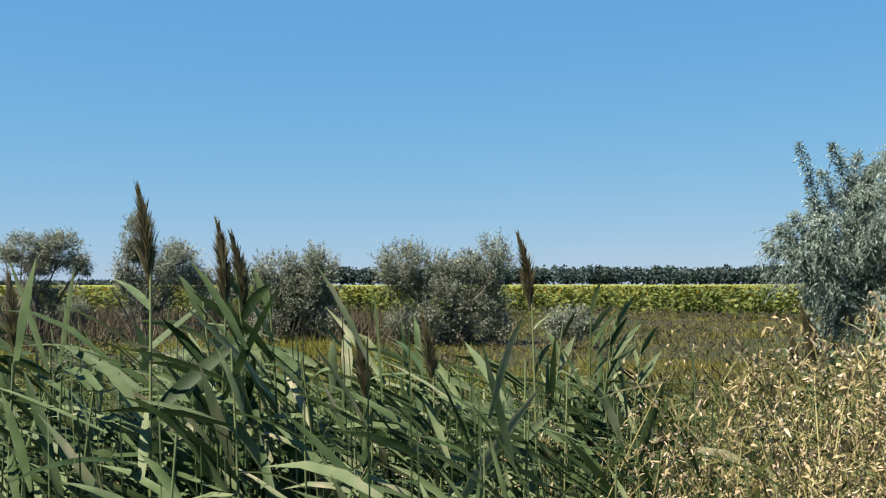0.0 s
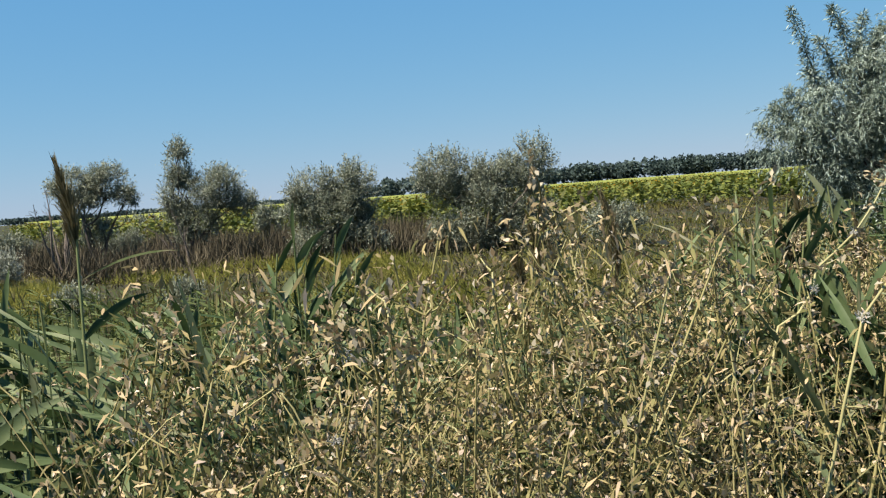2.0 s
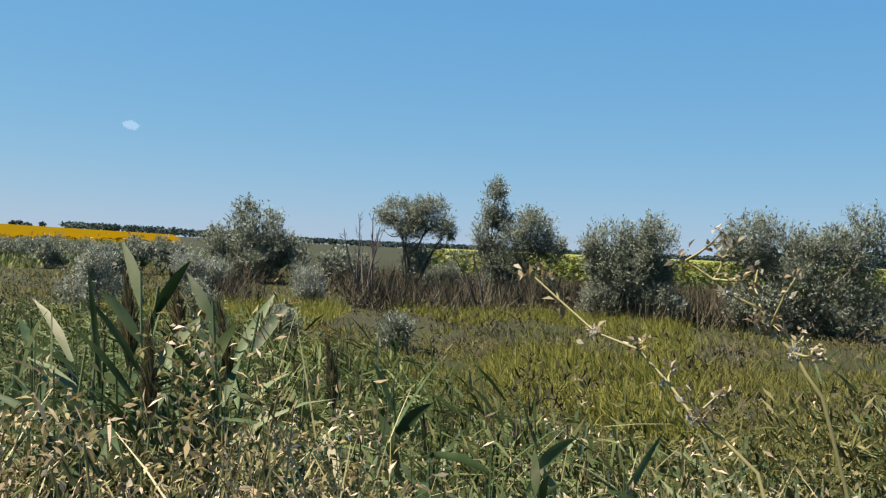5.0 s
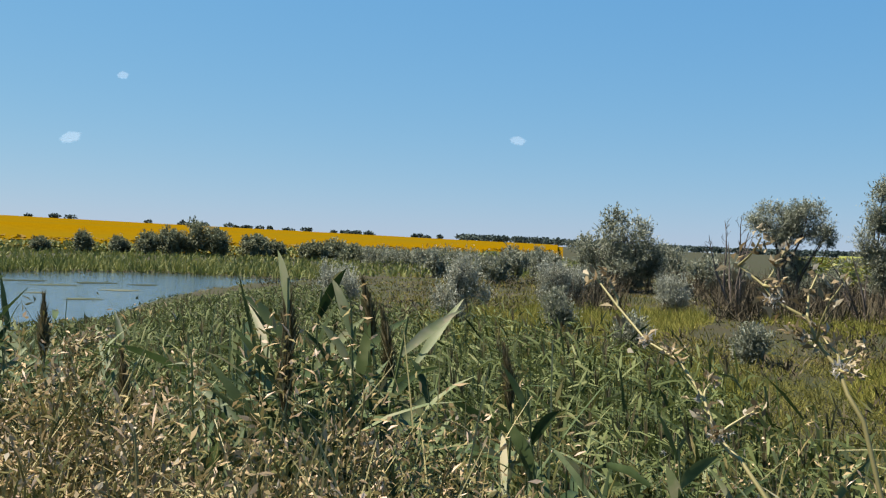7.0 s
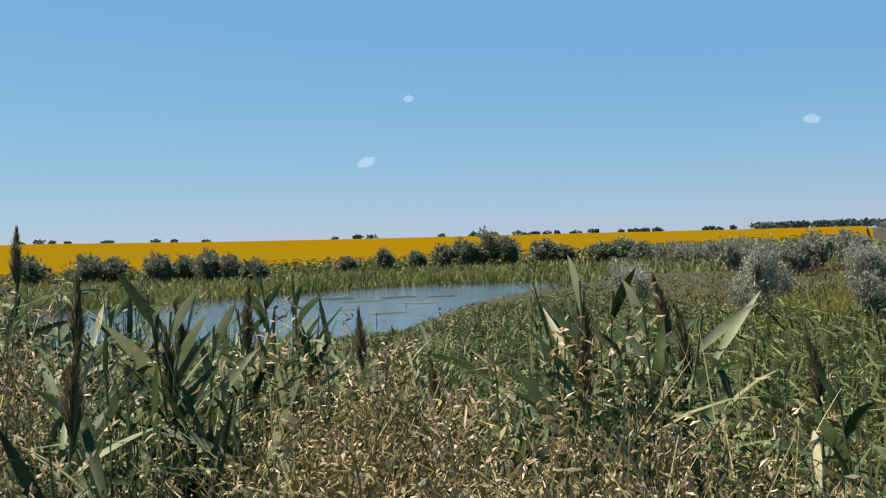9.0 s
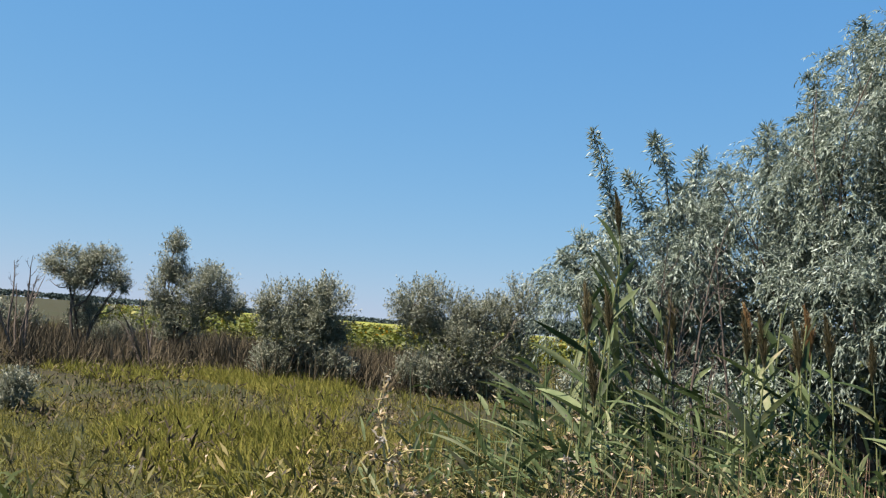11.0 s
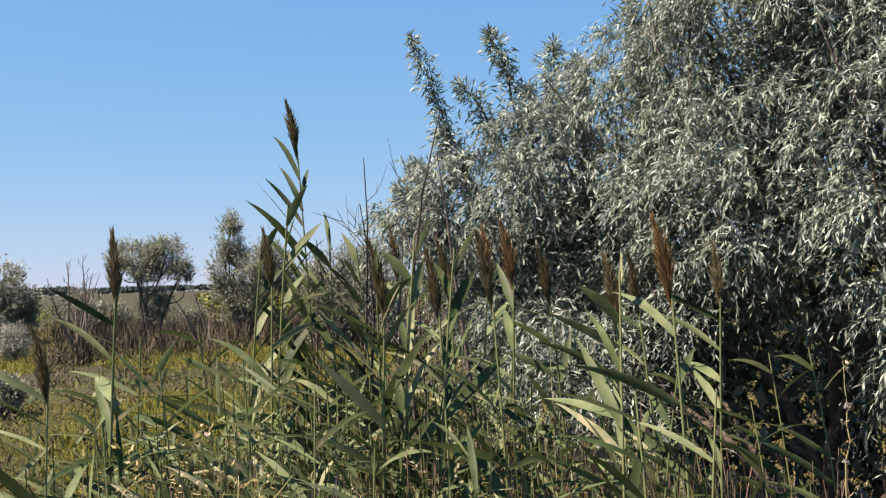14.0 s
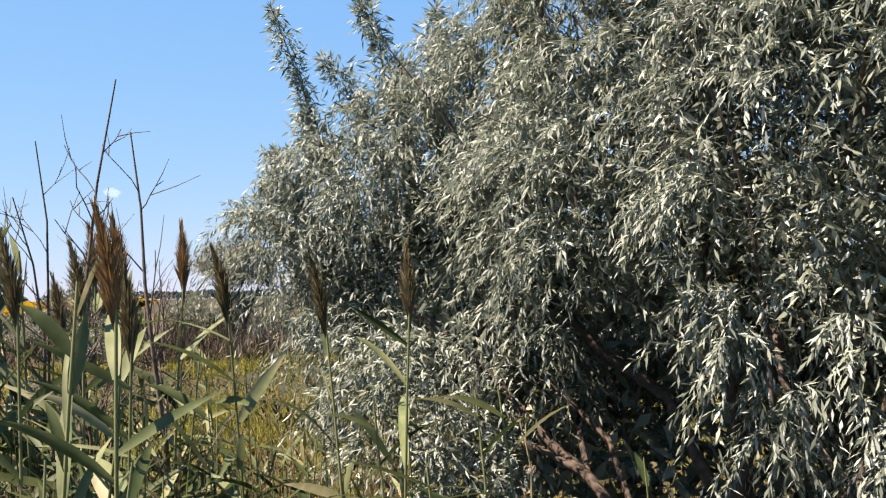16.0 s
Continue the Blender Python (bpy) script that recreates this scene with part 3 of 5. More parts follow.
# the middle row, with its own crowns
shrub(-12.35, 30.3, [(-0.6, 0, 2.75, 0.75, 0.8, 0.55), (0.5, 0.1, 2.8, 0.75, 0.7, 0.6), (1.15, 0, 2.3, 0.35, 0.4, 0.3), (-0.1, 0, 2.3, 0.5, 0.6, 0.35), (0, 0.2, 1.3, 0.5, 0.5, 0.5)], 2250, 14, 0.076, 0.3, GREY,
      "umbrella-shaped grey-green tree with bare dark stems in dry brush", 5, "small_tree", 0.06, 0.5, 0.1, category="tree")
shrub(-9.2, 30.4, [(-0.35, 0, 3.1, 0.45, 0.45, 0.75), (0.9, 0, 2.2, 0.85, 0.8, 0.75), (-0.3, 0, 2.1, 0.75, 0.7, 0.7), (1.6, 0.1, 1.75, 0.45, 0.5, 0.4), (0.1, 0, 1.2, 0.8, 0.7, 0.6)], 3150, 14, 0.076, 0.3, GREY,
      "two-topped grey-green tree standing at the field edge", 5, "small_tree", 0.055, 0.5, category="tree")
shrub(-4.1, 27.3, [(-0.6, 0, 1.9, 0.75, 0.7, 0.75), (0.6, 0.1, 1.85, 0.75, 0.7, 0.85), (0, 0, 1.1, 1.1, 0.9, 0.8), (0.9, -0.2, 0.55, 0.6, 0.6, 0.45), (-0.4, -0.1, 0.5, 0.9, 0.8, 0.5)], 4500, 14, 0.076, 0.3, GREY,
      "dense rounded grey-green shrub with a dark shaded foot", 5, "shrub", 0.045, 0.5)
shrub(0.1, 27.6, [(-1.3, 0, 2.2, 0.7, 0.7, 0.8), (-0.4, 0.1, 1.9, 0.8, 0.7, 0.75), (0.5, 0, 1.8, 0.8, 0.7, 0.8), (1.35, 0, 2.2, 0.6, 0.6, 0.9), (0, -0.1, 1.0, 1.7, 0.9, 0.8), (-0.7, -0.1, 0.5, 1.0, 0.8, 0.5), (0.8, -0.1, 0.5, 1.0, 0.8, 0.5)], 5550, 14, 0.076, 0.3, GREY,
      "broad grey shrub with several pale tops", 6, "shrub", 0.045, 0.7)
shrub(3.3, 25.5, [(0, 0, 0.6, 0.7, 0.6, 0.45)], 500, 15, 0.08, 0.3, GREY, "low grey shrub in the meadow grass", 4, "shrub", 0.02, 0.3)
x, y = spot(40.9, 39)
shrub(x, y, [(0.3, 0, 2.1, 1.1, 1.0, 1.0), (-0.9, 0, 1.5, 1.1, 1.0, 0.9), (1.1, 0, 1.4, 0.9, 0.9, 0.9), (0.1, 0, 0.9, 1.8, 1.2, 0.8)], 1900, 14, 0.12, 0.32, GREY,
      "large rounded silvery shrub in open meadow", 5, "shrub", 0.06, 0.6)
for az, d, w, h, m in [(50.0, 22.0, 0.78, 1.62, SILVER), (48.2, 41, 0.9, 1.4, GREY), (57.1, 27.5, 0.85, 1.45, SILVER), (44.2, 28.0, 0.75, 1.45, SILVER), (44.0, 19.8, 0.36, 0.75, GREY), (40.0, 15.6, 0.28, 0.6, GREY),
                       (37.6, 27.0, 0.55, 0.95, SILVER), (47.2, 45, 1.3, 1.6, GREY), (51.5, 52, 1.2, 1.4, GREY), (45.0, 50, 1.4, 1.5, GREY), (43.0, 33, 0.8, 1.1, GREY), (30, 33, 0.9, 1.2, GREY), (35.0, 40, 1.4, 1.5, GREY), (33.5, 16.0, 0.28, 0.5, GREY),
                       (54.5, 70, 2.2, 1.5, GREY), (52.8, 74, 2.4, 1.7, GREY), (50.0, 78, 2.6, 1.6, GREY), (46.0, 66, 2.0, 1.5, GREY), (19.5, 44, 1.2, 1.9, GREY), (38.5, 60, 2.2, 1.9, GREY), (29.5, 55, 2.2, 1.5, GREY), (26.5, 60, 2.4, 1.6, GREY)]:
    x, y = spot(az, d)
    pale = m is SILVER
    form = [(0, 0, h * 0.4, w * 0.8, w * 0.7, h * 0.4)] + [(rng.uniform(-0.75, 0.75) * w, rng.uniform(-0.4, 0.4) * w, h * rng.uniform(0.35, 0.78), w * rng.uniform(0.22, 0.42), w * rng.uniform(0.25, 0.4), h * rng.uniform(0.18, 0.34)) for k in range(7)]
    shrub(x, y, form, int(650 + 750 * min(w, 1)) if d < 35 else 420, 12, 0.062 if d < 35 else 0.15, 0.28 if d < 35 else 0.34, m,
          "silver-leaved bush with pale upright shoots in the grass" if pale else "low dusty green bush in the meadow", 4, "bush", 0.02, 0.3, -0.2, 0.34, 30, 0.25, "meadow bushes", "bush", 1)
# bushes on the far bank
for az, d, w, h in [(65.0, 93, 1.9, 3.3), (66.4, 93, 1.7, 2.7), (67.6, 94, 1.3, 2.1), (69.2, 93, 0.8, 1.5), (71.1, 93, 0.9, 1.9), (73.3, 95, 0.8, 1.1), (61.8, 93, 1.6, 2.3), (60.6, 95, 1.0, 1.6), (58.5, 90, 1.5, 1.7),
                    (55.9, 86, 1.8, 1.4), (63.9, 92, 1.3, 2.5), (90.5, 95, 1.8, 2.6), (87.6, 95, 2.2, 2.6), (86.2, 96, 1.6, 2.4), (83.9, 88, 2.0, 2.5), (82.4, 89, 1.3, 2.2), (81.2, 84, 1.6, 2.4), (80.0, 83, 1.2, 2.0), (78.6, 75, 1.1, 1.5), (57.2, 92, 1.4, 1.9), (93.5, 95, 2.0, 2.4)]:
    x, y = spot(az, d)
    shrub(x, y, [(0, 0, h * 0.42, w, w, h * 0.42), (-w * 0.35, 0, h * 0.66, w * 0.5, w * 0.5, h * 0.34), (w * 0.5, 0, h * 0.5, w * 0.45, w * 0.5, h * 0.3), (w * rng.uniform(-0.9, 0.9), 0, h * 0.4, w * 0.5, w * 0.5, h * 0.3)], 620, 10, 0.24, 0.4, BANKLEAF, "dark bushy tree on the far bank of the pond", 3, "bank_bush", 0.06, 0.4, 0, 0.5, 20, 0.5, "far bank bushes", "bush", 0)


def bare_tree(x, y, tall, spread, label, n=7, thick=0.035, lean=0.0, twigs=8):
    """A dead tree: upright stems with side twigs that fork once more."""
    root = new("dead_tree")
    root.location = (x, y, float(height(x, y)) - 0.03)
    tagged(root, label, "dead tree", "dead trees")
    for k in range(n):
        a = 2 * np.pi * k / n + rng.uniform(-0.4, 0.4)
        out = np.array([math.cos(a), math.sin(a), 0.0])
        top = out * spread * (rng.uniform(0.3, 1) if k else 0.12) + [lean, 0, tall * (rng.uniform(0.65, 0.95) if k else 1.0)]
        line = bend(out * thick * 1.5, top, 0.03, 9)
        limb = part("limb", mesh_of("limb", *tube(line, np.linspace(thick, thick * 0.15, 9), 5), DEADWOOD, True), root)
        stem = unit(top)
        for j in range(twigs):
            u = rng.uniform(0.35, 0.95)
            s = np.array([np.interp(u * 8, np.arange(9), line[:, i]) for i in range(3)])
            side = rng.normal(0, 1, 3)
            side = unit(side - stem * side.dot(stem))
            tw = bend(s, s + (stem * 0.8 + side * 0.6) * tall * rng.uniform(0.1, 0.26) * (1.25 - u), 0.04, 5)
            chunk = [tube(tw, np.linspace(thick * 0.32 * (1.3 - u), thick * 0.08, 5), 4)]
            for h in (2, 3):
                f = unit(stem * 0.8 + side * 0.3 + rng.normal(0, 0.45, 3))
                chunk.append(tube(bend(tw[h], tw[h] + f * tall * rng.uniform(0.03, 0.08), 0.03, 3), np.linspace(thick * 0.12, thick * 0.05, 3), 4))
            part("twig", mesh_of("twig", *join(chunk), DEADWOOD, True), limb)
    return root


x, y = spot(34.3, 27.5)
bare_tree(x, y, 2.7, 1.0, "leafless dead tree with thin dark branches", 7, 0.045)
bare_tree(-8.3, 27.2, 1.9, 0.9, "leafless leaning dead tree among dry brush", 5, 0.04, -0.5)
bare_tree(5.07, 9.28, 2.48, 0.28, "bare dead sapling with fine upright twigs", 4, 0.017, 0, 15)
bare_tree(4.72, 9.22, 2.3, 0.42, "bare dead sapling behind tall reeds", 5, 0.014, 0, 13)

# the great silver olive beside the path
BIG = [(6.9, 11.9, 2.9, 1.5, 1.4, 1.7), (6.1, 12.0, 2.5, 1.0, 1.1, 1.15), (8.1, 11.6, 2.8, 1.5, 1.5, 1.8), (5.35, 11.7, 1.9, 1.0, 0.9, 0.9), (6.6, 11.1, 1.95, 1.2, 0.9, 0.95), (7.5, 10.7, 1.9, 1.1, 0.9, 1.3), (8.4, 10.4, 2.2, 1.1, 0.9, 1.5),
       (5.2, 11.3, 1.35, 0.8, 0.7, 0.7), (9.6, 11.0, 2.4, 1.4, 1.3, 1.7), (4.3, 11.45, 2.0, 0.45, 0.4, 0.6), (4.9, 11.5, 2.2, 0.6, 0.5, 0.6), (5.6, 11.7, 2.6, 0.6, 0.6, 0.7), (7.5, 11.5, 3.9, 1.2, 1.1, 0.95), (8.8, 11.2, 3.7, 1.3, 1.1, 1.0), (6.6, 11.3, 3.0, 0.9, 0.7, 0.9),
       (5.6, 12.4, 0.95, 1.0, 0.7, 0.9), (6.9, 12.5, 1.0, 1.1, 0.7, 1.0), (8.2, 12.3, 1.0, 1.1, 0.7, 1.0), (9.6, 12.0, 1.1, 1.1, 0.8, 1.1), (7.6, 12.5, 3.2, 1.4, 0.7, 1.5), (9.0, 12.1, 3.2, 1.3, 0.8, 1.5), (4.85, 11.1, 1.05, 0.5, 0.4, 0.6), (5.45, 10.9, 0.9, 0.6, 0.45, 0.7)]
ox, oy = 6.9, 11.7
big = shrub(ox, oy, [(q[0] - ox, q[1] - oy, q[2], q[3] * 0.74, q[4] * 0.74, q[5] * 0.74) for q in BIG], 10000, 11, 0.056, 0.2, OLIVE, "great silver-leaved olive bush with drooping leafy branches", 9, "silver_olive", 0.045, 0.9, 0.4, 0.3, 260, 0.1, "", "tree", 3, 3, 0.9)
hull = np.array(BIG)
pick = rng.choice(len(hull), 16000, p=(hull[:, 3] * hull[:, 5]) / (hull[:, 3] * hull[:, 5]).sum())
way0 = unit(rng.normal(0, 1, (16000, 3)) + [0, -0.25, 0])
seat = hull[pick, :3] + way0 * hull[pick, 3:] * rng.uniform(0.74, 0.95, (16000, 1))
depth = np.min(np.linalg.norm((seat[:, None] - hull[None, :, :3]) / hull[None, :, 3:], axis=2), axis=1)
open_air = (depth > 0.68) & (seat[:, 2] > 0.55 + 0.5 * rng.random(16000) + 0.75 * np.exp(-((seat[:, 0] - 6.1) / 0.6) ** 2))
gap = np.sin(seat[:, 0] * 3.1 + 1) * np.sin(seat[:, 2] * 3.7 + 0.5) + 0.6 * np.sin(seat[:, 0] * 6.3 + seat[:, 2] * 5.1) * np.cos(seat[:, 1] * 3.0)
open_air &= (gap > np.interp(seat[:, 2], [0.6, 1.7, 2.5], [0.3, 0.0, -0.75])) | (seat[:, 2] > 3.2)
seat, way0 = seat[open_air][:3000], way0[open_air][:3000]
m = len(seat)
each, per = 6, 22
size = rng.uniform(0.6, 1.35, (m, 1, 1))
ax = unit(way0[:, None] * 0.8 + rng.normal(0, 0.55, (m, each, 3)) + [0, 0, 0.25])
reach = 0.27 * size * rng.uniform(0.6, 1.3, (m, each, 1))
s = np.linspace(0.12, 1, per)[None, None, :, None]
droop = rng.uniform(0.35, 1.0, (m, each, 1))
p = seat[:, None, None] + ax[:, :, None] * reach[:, :, None] * s
p[..., 2] -= droop * reach * s[..., 0] ** 2 * 1.1
tang = unit(ax[:, :, None] + np.array([0, 0, -2.2]) * droop[:, :, None] * s)
lw = unit(tang * 0.75 + rng.normal(0, 0.42, (m, each, per, 3)) + [0, 0, -0.3])
p = p.reshape(-1, 3) - [ox, oy, float(height(ox, oy)) - 0.03]
ln = rng.uniform(0.03, 0.064, len(p))
part("drooping_leaves", mesh_of("drooping_leaves", *kites(p, lw.reshape(-1, 3), ln, ln * 0.19, 0.2, 0.5), OLIVE), big, "tufts of narrow silvery leaves", "stuff")
# leaves low inside and behind
m = 9000
p = np.stack([rng.uniform(4.7, 10.2, m), rng.uniform(11.7, 13.0, m), rng.uniform(0.3, 2.3, m)], 1) - [ox, oy, 0]
part("inner_leaves", mesh_of("inner_leaves", *kites(p, rng.normal(0, 1, (m, 3)), rng.uniform(0.1, 0.2, m), 0.06, 0.2), OLIVE), big, "", "stuff")
# leaves in the heart of the crown
m = 60000
core = hull[rng.choice(len(hull), m, p=np.prod(hull[:, 3:], 1) / np.prod(hull[:, 3:], 1).sum())]
p = core[:, :3] + unit(rng.normal(0, 1, (m, 3))) * core[:, 3:] * 0.6 * rng.random((m, 1)) ** 0.4 - [ox, oy, 0]
part("heart_leaves", mesh_of("heart_leaves", *kites(p, rng.normal(0, 1, (m, 3)), rng.uniform(0.05, 0.09, m), 0.02, 0.2), OLIVE), big, "", "stuff")
# upright leafy shoots on its flank
for tip, foot in [((4.14, 11.36, 3.32), (4.9, 11.5, 1.6)), ((4.42, 11.45, 3.0), (4.95, 11.5, 1.7)), ((4.61, 11.58, 3.33), (4.95, 11.6, 1.8)), ((5.0, 11.75, 3.26), (5.15, 11.7, 1.8)), ((5.15, 11.8, 3.05), (5.2, 11.7, 1.9)), ((4.85, 11.6, 2.95), (5.0, 11.6, 1.8)),
                  ((3.8, 11.55, 2.14), (4.6, 11.5, 1.5)), ((3.95, 11.5, 2.35), (4.6, 11.5, 1.6)), ((5.5, 11.8, 3.5), (5.7, 11.8, 2.2)), ((5.85, 11.9, 3.9), (6.0, 11.9, 2.6)), ((6.2, 11.9, 4.4), (6.4, 11.9, 2.8)), ((6.7, 11.9, 4.75), (6.8, 11.9, 3.2)),
                  ((7.3, 11.9, 4.6), (7.2, 11.9, 3.2)), ((4.3, 11.4, 2.7), (4.8, 11.5, 1.5)), ((4.1, 11.4, 2.5), (4.7, 11.5, 1.4)), ((8.0, 11.5, 4.8), (8.0, 11.5, 3.0))]:
    line = bend(np.array(foot) - [ox, oy, 0], np.array(tip) - [ox, oy, 0], 0.04, 9)
    shoot = part("shoot", mesh_of("shoot", *tube(line, np.linspace(0.012, 0.003, 9), 5), BARK, True), big)
    chunk = []
    for s in np.linspace(0.0, 1, 120):
        p = np.array([np.interp(s * 8, np.arange(9), line[:, i]) for i in range(3)])
        r = (0.2 * (1 - s) ** 0.6 + 0.045) * (0.75 + 0.4 * math.sin(s * 23))
        o = unit(rng.normal(0, 1, (13, 3)))
        chunk.append(kites(p + o * r * rng.random((13, 1)), unit(o * 0.7 + unit(line[-1] - line[0]) * 0.35 + rng.normal(0, 0.3, (13, 3)) + [0, 0, -0.45]), rng.uniform(0.045, 0.08, 13), 0.013, 0.18, 0.8))
    part("shoot_leaves", mesh_of("shoot_leaves", *join(chunk), OLIVE), shoot, "narrow silver leaves", "stuff")
# bare dark branches standing through the crown
for foot, tip in [((6.1, 11.0, 1.8), (5.75, 11.0, 3.6)), ((5.95, 11.0, 2.7), (6.1, 10.9, 3.7)), ((5.7, 11.1, 1.5), (5.1, 11.0, 2.9)), ((6.9, 10.7, 1.2), (6.6, 10.4, 2.9))]:
    line = bend(np.array(foot) - [ox, oy, 0], np.array(tip) - [ox, oy, 0], 0.05, 7)
    bare = part("bare_branch", mesh_of("bare_branch", *tube(line, np.linspace(0.012, 0.004, 7), 5), BARK, True), big)
    for j in range(4):
        part("twig", mesh_of("twig", *tube(bend(line[2 + j], line[2 + j] + rng.normal(0, 0.1, 3) + [0, 0, 0.25], 0.06, 4), np.linspace(0.004, 0.0015, 4), 4), BARK, True), bare)

# ---- grasses and reed bed ----
def near_path(x, y):
    """Distance to the left of the trodden line."""
    px = np.array([-4.0, 0.0, 2.5, 4.3, 5.0, 6.0, 7.0, 7.6, 9.5])
    py = np.array([-2.4, 0.0, 1.7, 3.2, 3.9, 4.8, 6.2, 6.9, 9.3])
    x, y = np.asarray(x, float), np.asarray(y, float)
    best, sign = np.full(x.shape, 1e9), np.ones(x.shape)
    for k in range(len(px) - 1):
        ax, ay, bx_, by_ = px[k], py[k], px[k + 1], py[k + 1]
        L2 = (bx_ - ax) ** 2 + (by_ - ay) ** 2
        t = np.clip(((x - ax) * (bx_ - ax) + (y - ay) * (by_ - ay)) / L2, 0, 1)
        d = np.hypot(x - ax - t * (bx_ - ax), y - ay - t * (by_ - ay))
        s = np.sign((bx_ - ax) * (y - ay) - (by_ - ay) * (x - ax))
        m = d < best
        best, sign = np.where(m, d, best), np.where(m, s, sign)
    return best * sign


def in_big(x, y):
    return ((x - 7.4) / 3.2) ** 2 + ((y - 11.4) / 1.9) ** 2 < 1


WIND = np.array([-0.75, 0.1, 0.0])


def wetness(x, y):
    """One where reeds stand, nought in the dry meadow."""
    d, az = polar(x, y)
    edge = np.interp(az, [-60, 0, 14, 25, 35, 45, 55, 60, 70, 100], [1.5, 1.8, 2.6, 4.5, 8, 12, 20, 40, 32, 32])
    return d < edge + 0.8 * np.sin(x * 1.3) * np.cos(y * 1.1)


# reed bed
rx_, ry_, rz_ = scatter(36000, 10, 112, 2.2, 46, 1.75)
d_, az_ = polar(rx_, ry_)
ok = wetness(rx_, ry_) & (near_path(rx_, ry_) > 1.7) & (rz_ > WATER - 0.25)
rx_, ry_, rz_, d_ = rx_[ok], ry_[ok], rz_[ok], d_[ok]
n = len(rx_)
rh = rng.uniform(0.7, 1.0, n)
lim = 1.66 - d_ * np.tan(np.radians(np.interp(polar(rx_, ry_)[1], [40, 56, 61, 66, 70, 76, 84, 95], [1.6, 2.3, 2.7, 3.5, 4.5, 4.8, 4.4, 4.2]))) - rz_
rh = np.clip(np.minimum(rh, lim * rng.uniform(0.85, 1.0, n)), 0.14, 1.1) - 0.1
per = 5
st = np.stack([rx_, ry_, rz_], 1)
lb = np.repeat(st, per, 0)
lb[:, 2] += np.repeat(rh, per) * np.tile(np.linspace(0.3, 1.0, per), n)
lw = rng.normal(0, 0.6, (n * per, 3)) * [1, 1, 0.5] + WIND * 0.6 + [0, 0, 0.6]
bed = [blades(lb, lw, np.repeat(np.clip(rh, 0.3, 0.8), per) * rng.uniform(0.18, 0.42, n * per), rng.uniform(0.011, 0.02, n * per) * np.repeat(np.interp(d_, [3, 30], [1, 2.0]), per), rng.uniform(0.1, 0.7, n * per), np.array([0.6, 1.0, 0.03]))]
bed.append(blades(st, np.tile([0.0, 0, 1], (n, 1)) + rng.normal(0, 0.06, (n, 3)), rh, 0.008, 0.0, np.array([1.0, 0.9, 0.6])))
stuff("reed_bed", join(bed), REEDBED, "dense bed of low green reeds running down to the pond", "reeds")
pk = (rng.random(n) < 0.10) & (rh > 0.4)
pb = st[pk] + np.stack([np.zeros(pk.sum()), np.zeros(pk.sum()), rh[pk] * 0.95], 1)
pb = np.repeat(pb, 5, 0)
stuff("reed_bed_plumes", blades(pb, rng.normal(0, 0.14, pb.shape) + [-0.1, 0, 1], rng.uniform(0.12, 0.22, len(pb)), 0.012, 0.1, NARROW), PLUME, "brown feathery plumes above the reed bed", "reeds")

# meadow grass
mx_, my_, mz_ = scatter(23000, -45, 75, 2.5, 62, 1.5)
ok = ~wetness(mx_, my_) & (near_path(mx_, my_) > 2.0) & (mz_ > WATER + 0.05) & ~in_big(mx_, my_)
mx_, my_, mz_ = mx_[ok], my_[ok], mz_[ok]
n, per = len(mx_), 5
dd = np.repeat(polar(mx_, my_)[0], per)
lush = 0.75 + 0.5 * np.sin(mx_ * 0.35 + 2) * np.cos(my_ * 0.3) + 0.3 * np.sin(mx_ * 1.1) * np.sin(my_ * 0.9 + 1)
tall = np.repeat(rng.uniform(0.16, 0.42, n) * np.clip(lush, 0.35, 1.5), per) * rng.uniform(0.6, 1.2, n * per)
foot = np.repeat(np.stack([mx_, my_, mz_], 1), per, 0) + rng.normal(0, 0.05, (n * per, 3)) * [1, 1, 0] * np.interp(dd, [3, 40], [1, 3])[:, None]
stuff("meadow_grass", blades(foot, rng.normal(0, 0.5, (n * per, 3)) + WIND * 0.3 + [0, 0, 0.9], tall, np.interp(dd, [3, 15, 60], [0.006, 0.014, 0.05]), rng.uniform(0, 0.6, n * per), NARROW), GRASS, "yellow-green dry meadow grass bending in the wind", "grass")

# thick grass close by
nx_, ny_, nz_ = scatter(11000, -20, 60, 3.5, 17, 1.0)
ok = ~wetness(nx_, ny_) & (near_path(nx_, ny_) > 2.2) & ~in_big(nx_, ny_)
nx_, ny_, nz_ = nx_[ok], ny_[ok], nz_[ok]
n, per = len(nx_), 9
lush = np.repeat(np.clip(0.8 + 0.45 * np.sin(nx_ * 0.9 + 1) * np.cos(ny_ * 0.8), 0.45, 1.3), per)
foot = np.repeat(np.stack([nx_, ny_, nz_], 1), per, 0) + rng.normal(0, 0.07, (n * per, 3)) * [1, 1, 0]
stuff("thick_grass", blades(foot, rng.normal(0, 0.55, (n * per, 3)) + WIND * 0.3 + [0, 0, 0.9], lush * rng.uniform(0.12, 0.4, n * per), rng.uniform(0.006, 0.012, n * per), rng.uniform(0.1, 0.8, n * per), NARROW), GRASS, "thick mottled meadow grass", "grass")
